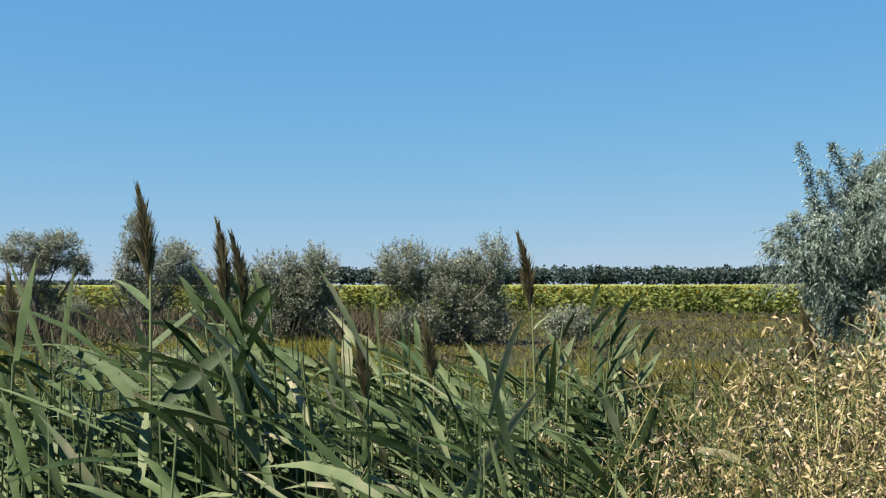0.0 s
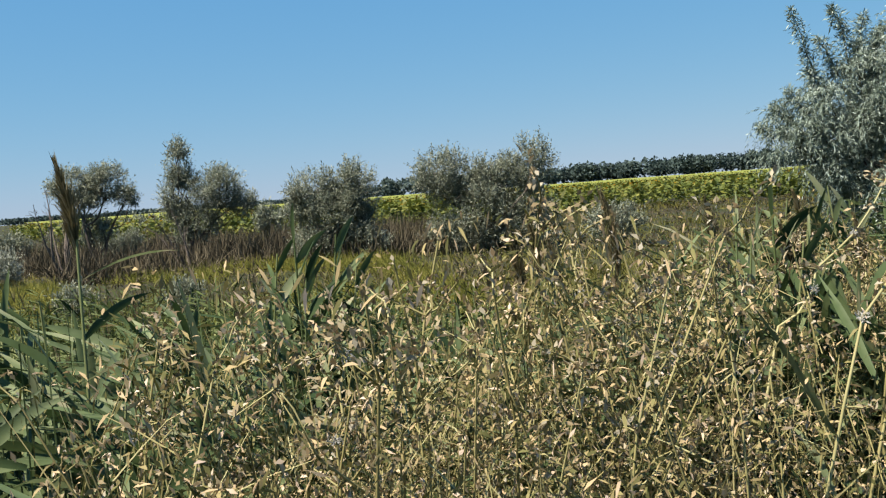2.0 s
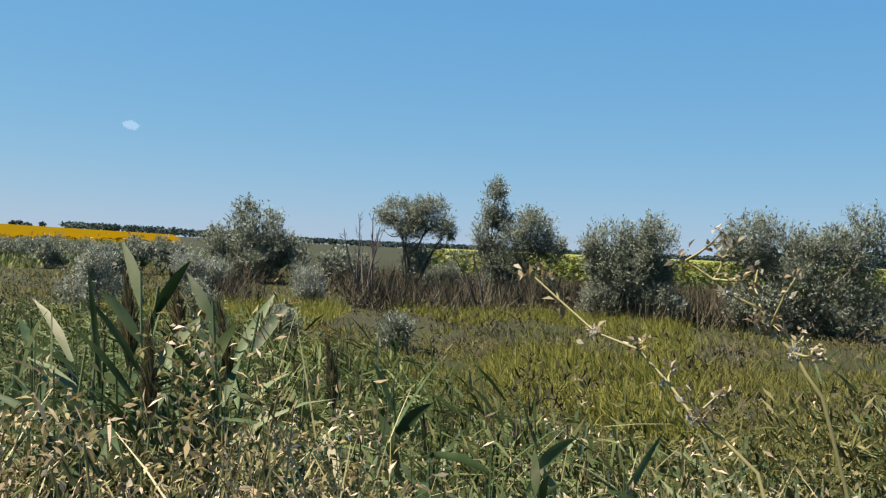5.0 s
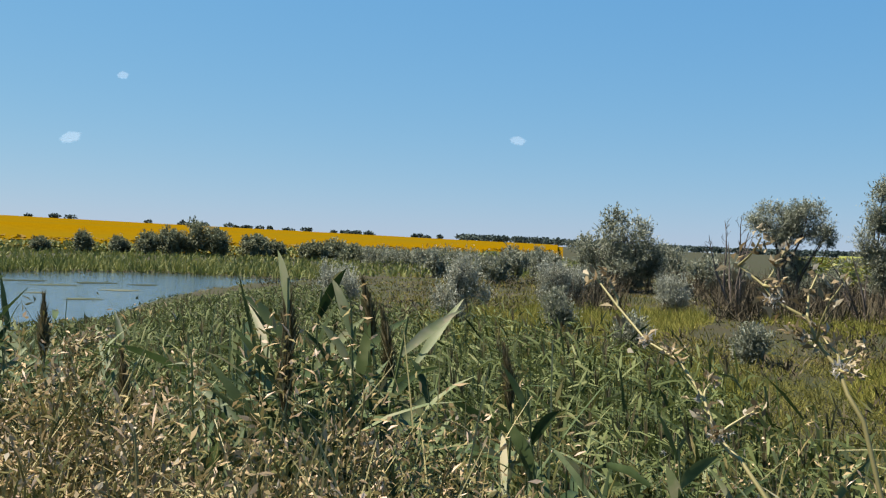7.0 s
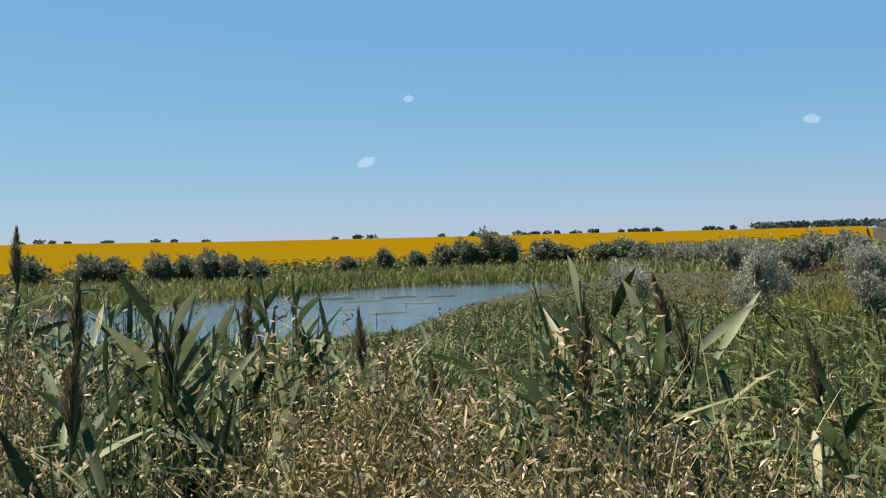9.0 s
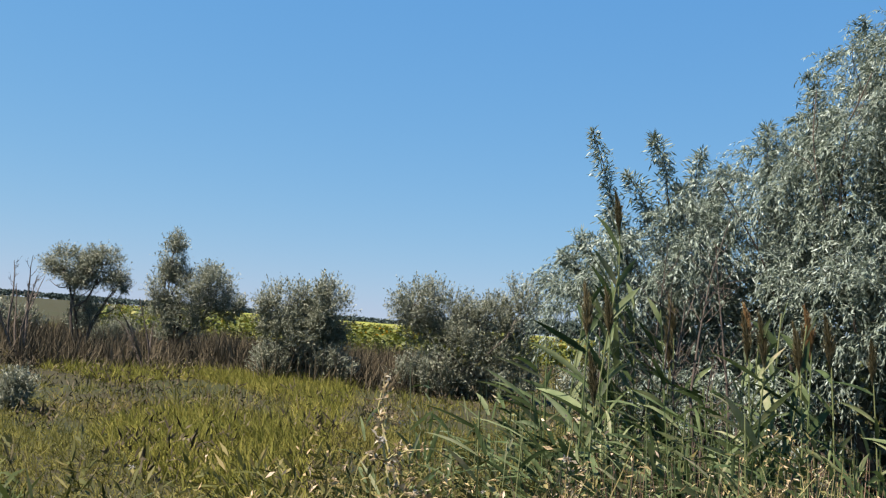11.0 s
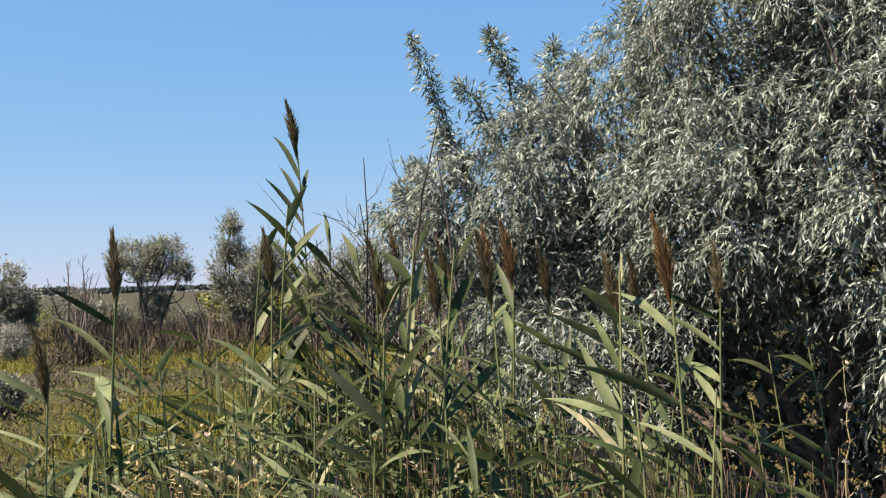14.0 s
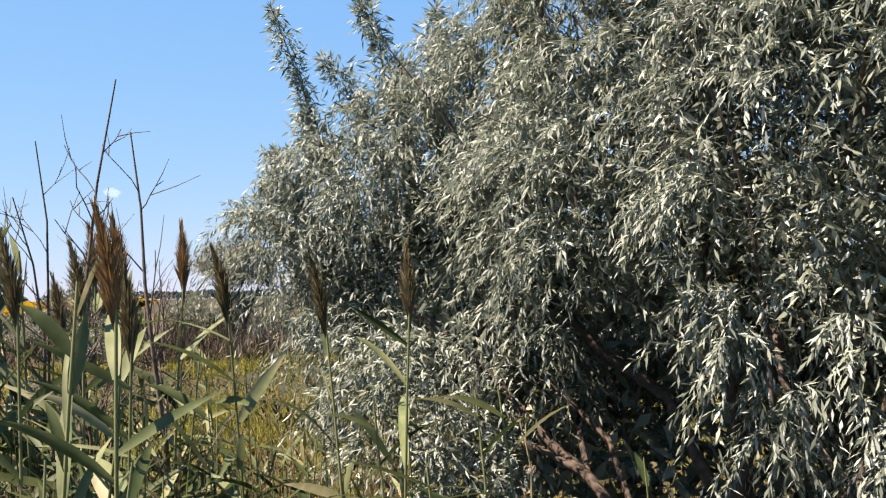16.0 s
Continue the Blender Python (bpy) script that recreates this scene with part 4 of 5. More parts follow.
# lush yellow-green grass in the damp hollow
gx_, gy_, gz_ = scatter(14000, 16, 52, 8, 27, 0.8)
ok = ~wetness(gx_, gy_) & ~in_big(gx_, gy_) & (near_path(gx_, gy_) > 3) & (np.sin(gx_ * 0.42 + 0.6) * np.cos(gy_ * 0.31 + 0.4) + 0.4 * np.sin(gx_ * 1.3 + gy_) > -0.15)
gx_, gy_, gz_ = gx_[ok], gy_[ok], gz_[ok]
n, per = len(gx_), 6
foot = np.repeat(np.stack([gx_, gy_, gz_], 1), per, 0) + rng.normal(0, 0.09, (n * per, 3)) * [1, 1, 0]
tall = np.repeat(rng.uniform(0.25, 0.55, n), per) * rng.uniform(0.6, 1.1, n * per)
stuff("lush_grass", blades(foot, rng.normal(0, 0.35, (n * per, 3)) + WIND * 0.35 + [0, 0, 1], tall, rng.uniform(0.009, 0.018, n * per), rng.uniform(0.1, 0.7, n * per), NARROW), LUSH, "lush yellow-green grass in the damp meadow", "grass")
# low weeds scattered over the meadow
wx_, wy_, wz_ = scatter(2000, -20, 62, 9, 48, 0.9)
ok = ~wetness(wx_, wy_) & ~in_big(wx_, wy_) & (np.sin(wx_ * 0.5) * np.cos(wy_ * 0.45 + 1) > -0.3)
wx_, wy_, wz_ = wx_[ok], wy_[ok], wz_[ok]
n, per = len(wx_), 22
size = np.repeat(rng.uniform(0.15, 0.45, n), per)
foot = np.repeat(np.stack([wx_, wy_, wz_], 1), per, 0) + rng.normal(0, 0.3, (n * per, 3)) * [1, 1, 0] * size[:, None]
foot[:, 2] += size * rng.random(n * per) * 0.8
stuff("meadow_weeds", kites(foot, rng.normal(0, 0.7, (n * per, 3)) + [0, 0, 0.8], size * rng.uniform(0.2, 0.5, n * per), size * 0.07, 0.2), BRUSH, "brown dried weeds dotted over the meadow", "weeds")

# reeds on the far bank and grass beyond
az_ = rng.uniform(56, 115, 9000)
dd = np.interp(az_, SHORE_AZ, SHORE_FAR) + rng.uniform(0, 1, 9000) ** 1.8 * 12 + 0.2
bx, by = spot(az_, dd)
stuff("far_bank_reeds", blades(np.stack([bx, by, height(bx, by)], 1), rng.normal(0, 0.36, (9000, 3)) + [0, 0, 1], rng.uniform(0.35, 0.95, 9000), 0.075, 0.25, NARROW), BANKGRASS, "green reeds standing along the far shore", "reeds")
bx, by, bz = scatter(14000, 40, 115, 50, 103, 0.8)
ok = (bz > WATER + 0.05) & (polar(bx, by)[0] > np.interp(polar(bx, by)[1], SHORE_AZ, SHORE_FAR) + 1)
stuff("far_bank_grass", blades(np.stack([bx, by, bz], 1)[ok], rng.normal(0, 0.35, (ok.sum(), 3)) + [0, 0, 1], rng.uniform(0.3, 0.7, ok.sum()), 0.14, 0.2, NARROW), BANKGRASS, "pale green grass on the far bank", "grass")

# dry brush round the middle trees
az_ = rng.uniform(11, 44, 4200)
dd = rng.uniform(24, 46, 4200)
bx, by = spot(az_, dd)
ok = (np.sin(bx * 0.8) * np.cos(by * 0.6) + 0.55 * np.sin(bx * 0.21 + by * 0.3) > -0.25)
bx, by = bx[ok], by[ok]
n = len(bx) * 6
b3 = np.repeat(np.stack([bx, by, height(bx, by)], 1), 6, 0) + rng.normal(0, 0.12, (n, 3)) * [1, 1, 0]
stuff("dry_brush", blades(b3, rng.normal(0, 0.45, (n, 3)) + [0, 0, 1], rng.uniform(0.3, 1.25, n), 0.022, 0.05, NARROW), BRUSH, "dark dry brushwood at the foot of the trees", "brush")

# ---- reeds and weeds beside the path ----
LEAF = np.array([0.4, 0.85, 1.0, 0.95, 0.75, 0.42, 0.02])


TIPS = {}


def reed(tall, leaves, plume, material=PLUME, steep=0.0, size=1.0):
    """A reed: stalk, long blades that stream with the wind, and a plume."""
    root = new("reed")
    lean = rng.normal(0, 0.022, 2) + [-0.02, 0.01]
    s = np.linspace(0, 1, 8)
    top = tall - (0.25 if plume else 0.12)
    line = np.stack([lean[0] * s ** 2 * tall, lean[1] * s ** 2 * tall, top * s], 1)
    part("stalk", mesh_of("stalk", *tube(line, np.linspace(0.006, 0.003, 8), 6), STALK, True), root)
    for k in range(leaves):
        u = 0.3 + 0.68 * (k + 0.5) / leaves
        p = np.array([[np.interp(u, s, line[:, i]) for i in range(3)]])
        a = rng.normal(np.pi * 0.97, 0.55) if rng.random() < 0.72 else rng.uniform(0, 2 * np.pi)
        up = rng.uniform(0.3, 1.25) + steep * rng.uniform(0.5, 1.3)
        ln = rng.uniform(0.27, 0.45) * size * (0.75 if u > 0.85 else 1)
        rise = up / math.hypot(1, up)
        ln = min(ln, max(0.2, (tall + 0.06 - p[0][2]) / rise))
        v, q = blades(p, [[math.cos(a), math.sin(a), up]], ln, rng.uniform(0.021, 0.035), rng.uniform(0.06, 0.36), LEAF, 0.7, 0.12)
        part("leaf", mesh_of("leaf", v, q, REED, True), root)
    TIPS[root.name] = (line[-1][0] - 0.045, line[-1][1], top + 0.21) if plume else (line[-1][0], line[-1][1], tall)
    if plume:
        m = 760
        t = rng.random(m)
        p = line[-1] + np.stack([-0.035 * t ** 2, 0 * t, t * 0.205 - 0.05], 1)
        a = rng.uniform(0, 2 * np.pi, m)
        open_ = 0.12 + 0.34 * np.sin(np.clip(t * 1.15, 0, 1) * np.pi) * rng.uniform(0.3, 1.3, m)
        w = np.stack([np.cos(a) * open_ - 0.18, np.sin(a) * open_, np.ones(m)], 1)
        part("plume", mesh_of("plume", *blades(p, w, rng.uniform(0.04, 0.085, m) * (1.15 - 0.5 * t), 0.0036, 0.1, NARROW, 1.0), material), root, "rusty seed plume" if material is RUST else "dark brown feathery plume", "stuff")
    return tagged(root, "tall green reed with long blades and a feathery plume" if plume else "tall green reed with long blades", "reed", "reeds beside the path")


def weed(tall, branches, green=False):
    """A dead thistle-like weed: straw stem, side branches, buds and shrivelled leaves."""
    root = new("dry_weed")
    line = bend([0, 0, 0], [rng.normal(0, 0.12) * tall, rng.normal(0, 0.12) * tall, tall], 0.05, 8)
    TIPS[root.name] = tuple(line[-1])
    part("stem", mesh_of("stem", *tube(line, np.linspace(0.0042, 0.0018, 8), 5), STRAW, True), root)
    tips = []
    for k in range(branches):
        i = rng.integers(2, 8)
        a = rng.uniform(0, 2 * np.pi)
        ln = tall * (rng.uniform(0.08, 0.18) if i < 6 else rng.uniform(0.04, 0.09))
        tip = line[i] + np.array([math.cos(a) * 0.75, math.sin(a) * 0.75, rng.uniform(0.3, 1)]) * ln
        br = bend(line[i], tip, 0.12, 5)
        part("branch", mesh_of("branch", *tube(br, np.linspace(0.002, 0.001, 5), 4), STRAW, True), root)
        tips += [br[-1], br[3], br[2] + rng.normal(0, 0.02, 3)]
    tips = np.array(tips + [line[-1], line[-2]])
    bp = np.repeat(tips, 6, 0) + rng.normal(0, 0.006, (len(tips) * 6, 3))
    part("inflorescence", mesh_of("inflorescence", *kites(bp, rng.normal(0, 0.6, bp.shape) + [0, 0, 0.5], rng.uniform(0.008, 0.022, len(bp)), 0.008, 0.4), BUD), root, "pale tan dried buds", "stuff")
    m = 150
    p = line[rng.integers(1, 8, m)] + rng.normal(0, 0.035, (m, 3))
    part("leaves", mesh_of("leaves", *blades(p, rng.normal(0, 1, (m, 3)) + [0, 0, 0.1], rng.uniform(0.013, 0.034, m), rng.uniform(0.003, 0.0065, m), rng.uniform(0.1, 0.9, m), OVAL, 1.0), UNDER if green else DRY), root, "shrivelled leaves", "stuff")
    return tagged(root, "dried thistle-like weed with straw-coloured stems and buds", "weed", "dry weeds beside the path")


REEDS = [reed(1.75, 9, True), reed(1.75, 8, True), reed(1.75, 10, True), reed(1.75, 8, True), reed(1.75, 9, False), reed(1.75, 9, False), reed(1.75, 10, False)]
TALL = reed(2.45, 24, True, PLUME, 1.0)
LOFTY = reed(1.75, 16, False, PLUME, 0.9, 0.75)
ORANGE = [reed(1.75, 8, True, RUST), reed(1.75, 6, True, RUST)]
WEEDS = [weed(1.4, 9), weed(1.4, 7), weed(1.4, 9), weed(1.4, 8, True)]


def stand(ob, x, y, top, turn, first=False):
    """Sets a copy of a plant so that its top comes to that place and height."""
    z = float(height(x, y)) - 0.02
    tip = pose(0, 0, 0, 0, 0, turn) @ Vector(TIPS[ob.name])
    k = (top - z) / tip.z
    place = pose(x - k * tip.x, y - k * tip.y, z, 0, 0, turn) @ Matrix.Scale(k, 4)
    c = ob if first else copy_thing(ob, place)
    c.matrix_basis = place


# reeds that stand out, by the place of their tops
PLUMED = [(-0.78, 2.48, 1.97), (-0.61, 2.63, 1.89), (-0.62, 2.83, 1.87), (0.23, 3.1, 1.88), (-0.07, 3.0, 1.62), (-0.24, 2.59, 1.6), (-1.2, 2.7, 1.75),
          (2.29, 4.36, 1.64), (2.05, 4.73, 1.63), (2.33, 4.6, 1.57), (2.37, 4.97, 1.47), (2.14, 4.03, 1.47), (1.42, 4.08, 1.55),
          (1.55, 3.27, 1.70), (1.31, 3.54, 1.60), (1.36, 3.76, 1.64), (2.3, 3.24, 1.58), (2.02, 3.43, 1.58), 
          (4.41, 8.04, 1.95), (4.45, 8.9, 1.98), (4.78, 9.42, 1.99), (4.77, 9.26, 1.81), (6.17, 9.32, 1.84), (5.16, 9.0, 1.9), (5.49, 9.26, 1.87), (4.48, 7.6, 1.65),
          (2.46, 4.26, 1.55), (5.49, 8.5, 1.9), (5.34, 8.42, 1.85), (5.18, 8.33, 1.88), (5.91, 8.5, 1.8), (5.85, 9.28, 1.82)]
used = set()
stand(TALL, 4.46, 9.1, 2.53, 20, True)
for i, (x, y, top) in enumerate([(4.52, 9.0, 2.2), (4.6, 9.2, 2.1), (4.36, 9.05, 2.05), (4.75, 9.15, 2.0), (5.3, 8.45, 2.0), (5.42, 8.5, 1.95), (5.2, 8.35, 1.9), (6.0, 8.3, 1.85),
                                (-0.58, 2.75, 1.86), (-0.5, 2.82, 1.8), (-0.66, 2.7, 1.78), (2.0, 3.4, 1.75), (1.92, 3.46, 1.7), (2.1, 3.45, 1.64), (2.05, 3.3, 1.62), (1.98, 3.55, 1.66), (2.4, 4.3, 1.74), (2.5, 4.4, 1.68), (2.3, 4.45, 1.7), (2.75, 4.7, 1.5), (3.0, 4.9, 1.42), (0.6, 3.95, 1.76), (0.72, 4.05, 1.7), (0.5, 4.1, 1.64), (0.66, 3.85, 1.62), (0.8, 3.95, 1.58)]):
    stand(LOFTY, x, y, top, rng.uniform(0, 360), i == 0)
for i, (x, y, top) in enumerate(PLUMED):
    k = i % 4
    stand(REEDS[k], x, y, top, rng.normal(0, 30), k not in used)
    used.add(k)
for i, (x, y, top) in enumerate([(5.2, 9.45, 1.97), (6.1, 8.25, 1.9), (5.45, 8.9, 1.95)]):
    stand(ORANGE[i % 2], x, y, top, rng.normal(0, 30), i < 2)
# leafy reeds round them: (x, y, spread, count, lowest and highest top)
first = {4, 5, 6}
for x, y, r, count, lo, hi in [(-0.9, 2.7, 0.5, 36, 1.3, 1.75), (-0.2, 2.8, 0.45, 26, 1.2, 1.6), (0.35, 3.2, 0.35, 16, 1.1, 1.55), (2.22, 4.42, 0.18, 18, 1.4, 1.7), (2.7, 4.9, 0.4, 18, 0.95, 1.35), (1.5, 3.4, 0.25, 16, 1.15, 1.55), (2.03, 3.42, 0.13, 14, 1.25, 1.62), (0.62, 4.0, 0.2, 8, 1.2, 1.5),
                               (4.5, 8.5, 0.45, 26, 1.1, 1.75), (4.9, 9.3, 0.35, 28, 1.1, 1.75), (5.6, 9.2, 0.35, 6, 1.0, 1.4), (6.15, 9.2, 0.2, 6, 1.1, 1.6), (3.0, 4.7, 0.4, 10, 1.0, 1.35), (-1.8, 2.6, 0.5, 14, 1.0, 1.5), (4.5, 7.6, 0.35, 14, 1.0, 1.5),
                               (5.1, 8.1, 0.3, 14, 1.1, 1.6), (5.9, 8.4, 0.2, 4, 1.0, 1.4), (5.4, 8.8, 0.3, 7, 1.0, 1.45), (6.12, 8.2, 0.08, 3, 1.5, 1.72)]:
    for j in range(count):
        k = 4 + int(rng.integers(0, 3))
        px_, py_ = x + rng.normal(0, r), y + rng.normal(0, r)
        if near_path(px_, py_) < 1.15:
            px_, py_ = x - 0.3, y + 0.3
        stand(REEDS[k], px_, py_, rng.uniform(lo, hi) - 0.05, rng.normal(0, 35), k in first)
        first.discard(k)
# dry weeds
firstw = {0, 1, 2, 3}
for x, y, rx, ry, count, lo, hi in [(1.6, 2.4, 0.42, 0.18, 18, 1.35, 1.72), (1.05, 2.4, 0.18, 0.15, 14, 1.35, 1.64), (0.72, 2.5, 0.15, 0.15, 10, 1.25, 1.52), (2.0, 2.8, 0.32, 0.2, 16, 1.3, 1.66), (1.2, 3.0, 0.5, 0.3, 14, 1.0, 1.35), (2.7, 3.75, 0.25, 0.15, 12, 1.25, 1.5), (2.45, 3.1, 0.18, 0.1, 12, 1.2, 1.5), (2.65, 4.0, 0.25, 0.2, 14, 1.25, 1.5), (2.6, 4.3, 0.25, 0.2, 10, 1.1, 1.38), (3.2, 4.3, 0.3, 0.3, 12, 0.9, 1.2), (3.9, 5.4, 0.5, 0.5, 18, 0.9, 1.25),
                                    (4.6, 6.3, 0.4, 0.5, 16, 1.0, 1.35), (5.2, 6.9, 0.4, 0.4, 18, 0.95, 1.3), (6.0, 7.8, 0.4, 0.3, 10, 0.6, 0.95), (5.4, 8.4, 0.4, 0.3, 12, 0.8, 1.2)]:
    for j in range(count):
        k = int(rng.integers(0, 4))
        px_, py_ = x + rng.normal(0, rx), y + rng.normal(0, ry)
        if near_path(px_, py_) < 1.05:
            px_, py_ = x - 0.2, y + 0.3
        stand(WEEDS[k], px_, py_, rng.uniform(lo, hi) - 0.06, rng.uniform(0, 360), k in firstw)
        firstw.discard(k)


def tangle(n, x0, x1, off0, off1, dry, top):
    """Random leaf places in the strip along the path, from the ground to the height top(x, y)."""
    x = rng.uniform(x0, x1, n * 14)
    y = rng.uniform(-3, 11, n * 14)
    o = near_path(x, y)
    w = dry(x, y)
    ok = (o > off0) & (o < off1) & (rng.random(n * 14) < w) & ~in_big(x, y)
    x, y = x[ok][:n], y[ok][:n]
    z = height(x, y) + top(x, y) * rng.random(len(x)) ** 0.6
    return np.stack([x, y, z], 1)


def dryness(x, y):
    """How far dead weeds take the place of green growth."""
    return np.where(y > 8, 0.0, np.clip(1.2 * np.exp(-((x - 1.7) / 1.4) ** 2) * (near_path(x, y) < 2.3) * np.clip((x - 0.45) / 0.4, 0.15, 1) + 0.4 * np.exp(-((x - 3.8) / 1.2) ** 2) * (y < 6) + 0.5 * np.exp(-((x - 5.3) / 1.0) ** 2) * (y < 7.6) - 1.6 * np.exp(-((x - 2.35) / 0.55) ** 2 - ((y - 3.5) / 0.24) ** 2), 0.08, 1))


def weed_top(x, y):
    o = near_path(x, y)
    hump = np.interp(x, [-3, 0, 0.8, 1.6, 2.4, 3.4, 4.5, 5.5, 6.5, 8], [1.1, 1.3, 1.55, 1.6, 1.45, 1.25, 1.35, 1.3, 1.0, 0.7])
    hump = hump + 0.3 * np.exp(-((x - 2.85) / 0.5) ** 2 - ((y - 3.95) / 0.35) ** 2)
    hump = hump + 0.28 * np.exp(-((x - 1.75) / 0.45) ** 2) * (o < 1.7) * (y < 2.9)
    hump = hump + 0.3 * np.exp(-((x - 2.5) / 0.4) ** 2 - ((y - 3.1) / 0.3) ** 2)
    return np.minimum(hump * (0.85 + 0.2 * np.sin(x * 5.1) * np.cos(y * 4.3)) * np.clip(1.25 - o * 0.1, 0.6, 1.1), np.interp(o, [1.1, 1.5], [1.38, 1.66]))


def tufts(p, per, long, way, spread):
    """Leaf places strung along short crooked shoots that start at p, and the shoots' directions."""
    n = len(p)
    w = unit(rng.normal(0, 0.7, (n, 3)) + way)
    s = rng.random((n, per, 1))
    q = p[:, None] + w[:, None] * s * (long * rng.uniform(0.5, 1.4, (n, 1, 1))) + rng.normal(0, spread, (n, per, 3))
    return q.reshape(-1, 3), np.repeat(w, per, 0)


p = tangle(17000, -3, 9, 1.08, 3.4, dryness, weed_top)
p, w = tufts(p - [0, 0, 0.12], 13, 0.15, [-0.1, 0, 0.5], 0.012)
n = len(p)
stuff("dry_weed_tangle", kites(p, w * 0.5 + rng.normal(0, 0.75, (n, 3)), rng.uniform(0.01, 0.034, n), rng.uniform(0.004, 0.009, n), 0.4, 1.0), DRY, "tangle of withered tan weeds along the path", "weeds")
# tall mounds of dead weeds before the pond
for x, y, rx, ry, m, top in [(2.5, 3.78, 0.28, 0.14, 3400, 1.52), (2.72, 4.15, 0.12, 0.1, 700, 1.36)]:
    p = np.stack([rng.normal(x, rx, m), rng.normal(y, ry, m), np.zeros(m)], 1)
    p = p[near_path(p[:, 0], p[:, 1]) > 1.15]
    mound = top * (0.93 + 0.1 * np.sin(p[:, 0] * 9) * np.cos(p[:, 1] * 8))
    p[:, 2] = height(p[:, 0], p[:, 1]) + mound * rng.random(len(p)) ** 0.5
    q, w = tufts(p - [0, 0, 0.14], 12, 0.17, [-0.1, 0, 0.4], 0.014)
    n = len(q)
    stuff("dead_weed_mound", kites(q, w * 0.5 + rng.normal(0, 0.75, (n, 3)), rng.uniform(0.01, 0.03, n), rng.uniform(0.003, 0.0065, n), 0.45, 1.0), DRY, "tall mound of withered tan weeds before the pond", "weeds")
    p = np.repeat(p, 2, 0) + rng.normal(0, 0.05, (len(p) * 2, 3)) * [1, 1, 0]
    sl = rng.uniform(0.15, 0.5, len(p))
    stuff("dead_stem_mound", blades(p - np.stack([0 * sl, 0 * sl, sl], 1), rng.normal(0, 0.55, (len(p), 3)) + [0, 0, 0.8], sl, rng.uniform(0.003, 0.006, len(p)), 0.1, np.array([1, 0.8, 0.4]), 1.0), STRAW, "pale dead stems tangled in a mound of weeds", "weeds")
m = 28000
p = tangle(m, -3, 9, 1.05, 3.4, dryness, weed_top)
sl = rng.uniform(0.1, 0.38, len(p))
p[:, 2] -= sl
stuff("dry_stem_tangle", blades(p, rng.normal(0, 0.5, (len(p), 3)) + [0, 0, 0.9], sl, rng.uniform(0.0018, 0.004, len(p)), 0.08, np.array([1, 0.8, 0.4]), 1.0), STRAW, "thin straw-coloured stems crossing one another", "weeds")
p = tangle(7000, -3.5, 9, 1.4, 4.5, lambda x, y: np.where((x > 5.4) & (y > 7.0), 0.03, np.clip(1.05 - dryness(x, y), 0.3, 1)), lambda x, y: np.where(y > 7.2, 1.0, weed_top(x, y) * 0.72))
p, w = tufts(p - [0, 0, 0.1], 11, 0.24, WIND * 0.3 + [0, 0, 0.8], 0.015)
n = len(p)
stuff("undergrowth", kites(p, w * 0.7 + rng.normal(0, 0.6, (n, 3)) + WIND * 0.3, rng.uniform(0.04, 0.13, n), rng.uniform(0.008, 0.02, n), 0.3, 0.9), UNDER, "dense green undergrowth of leaves below the reeds", "undergrowth")
pk = p[rng.random(n) < 0.006] + [0, 0, 0.1]
bp = np.repeat(pk, 16, 0)
stuff("seed_tufts", kites(bp, rng.normal(0, 1, bp.shape), rng.uniform(0.008, 0.02, len(bp)), 0.004, 0.1), DOWN, "small white downy seed tufts caught on the weeds", "seed heads")


# thicket of reeds between the single ones
def reed_top(x, y):
    o = near_path(x, y)
    t = np.interp(x, [-3, -0.5, 0.6, 1.2, 3, 4.2, 6.5], [1.5, 1.5, 1.3, 1.05, 1.0, 0.95, 1.1])
    t = np.maximum(t, 1.3 * np.exp(-(((x - 5.0) / 0.75) ** 2 + ((y - 8.9) / 0.8) ** 2) ** 2))
    return t * (0.9 + 0.15 * np.sin(x * 3.7 + 1) * np.cos(y * 3.1))


def reediness(x, y):
    return np.clip(1.1 - dryness(x, y) + 0.6 * (y > 7.3), 0.1, 1) * np.where((x > 3.2) & (y < 7), 0.35, 1) * np.where((x > 1.9) & (x < 3.4) & (y < 4.3), 0.3, 1)


q = tangle(1900, -3.2, 6.8, 1.35, 4.4, reediness, lambda x, y: 0 * x)
tops = reed_top(q[:, 0], q[:, 1]) * rng.uniform(0.75, 1.05, len(q))
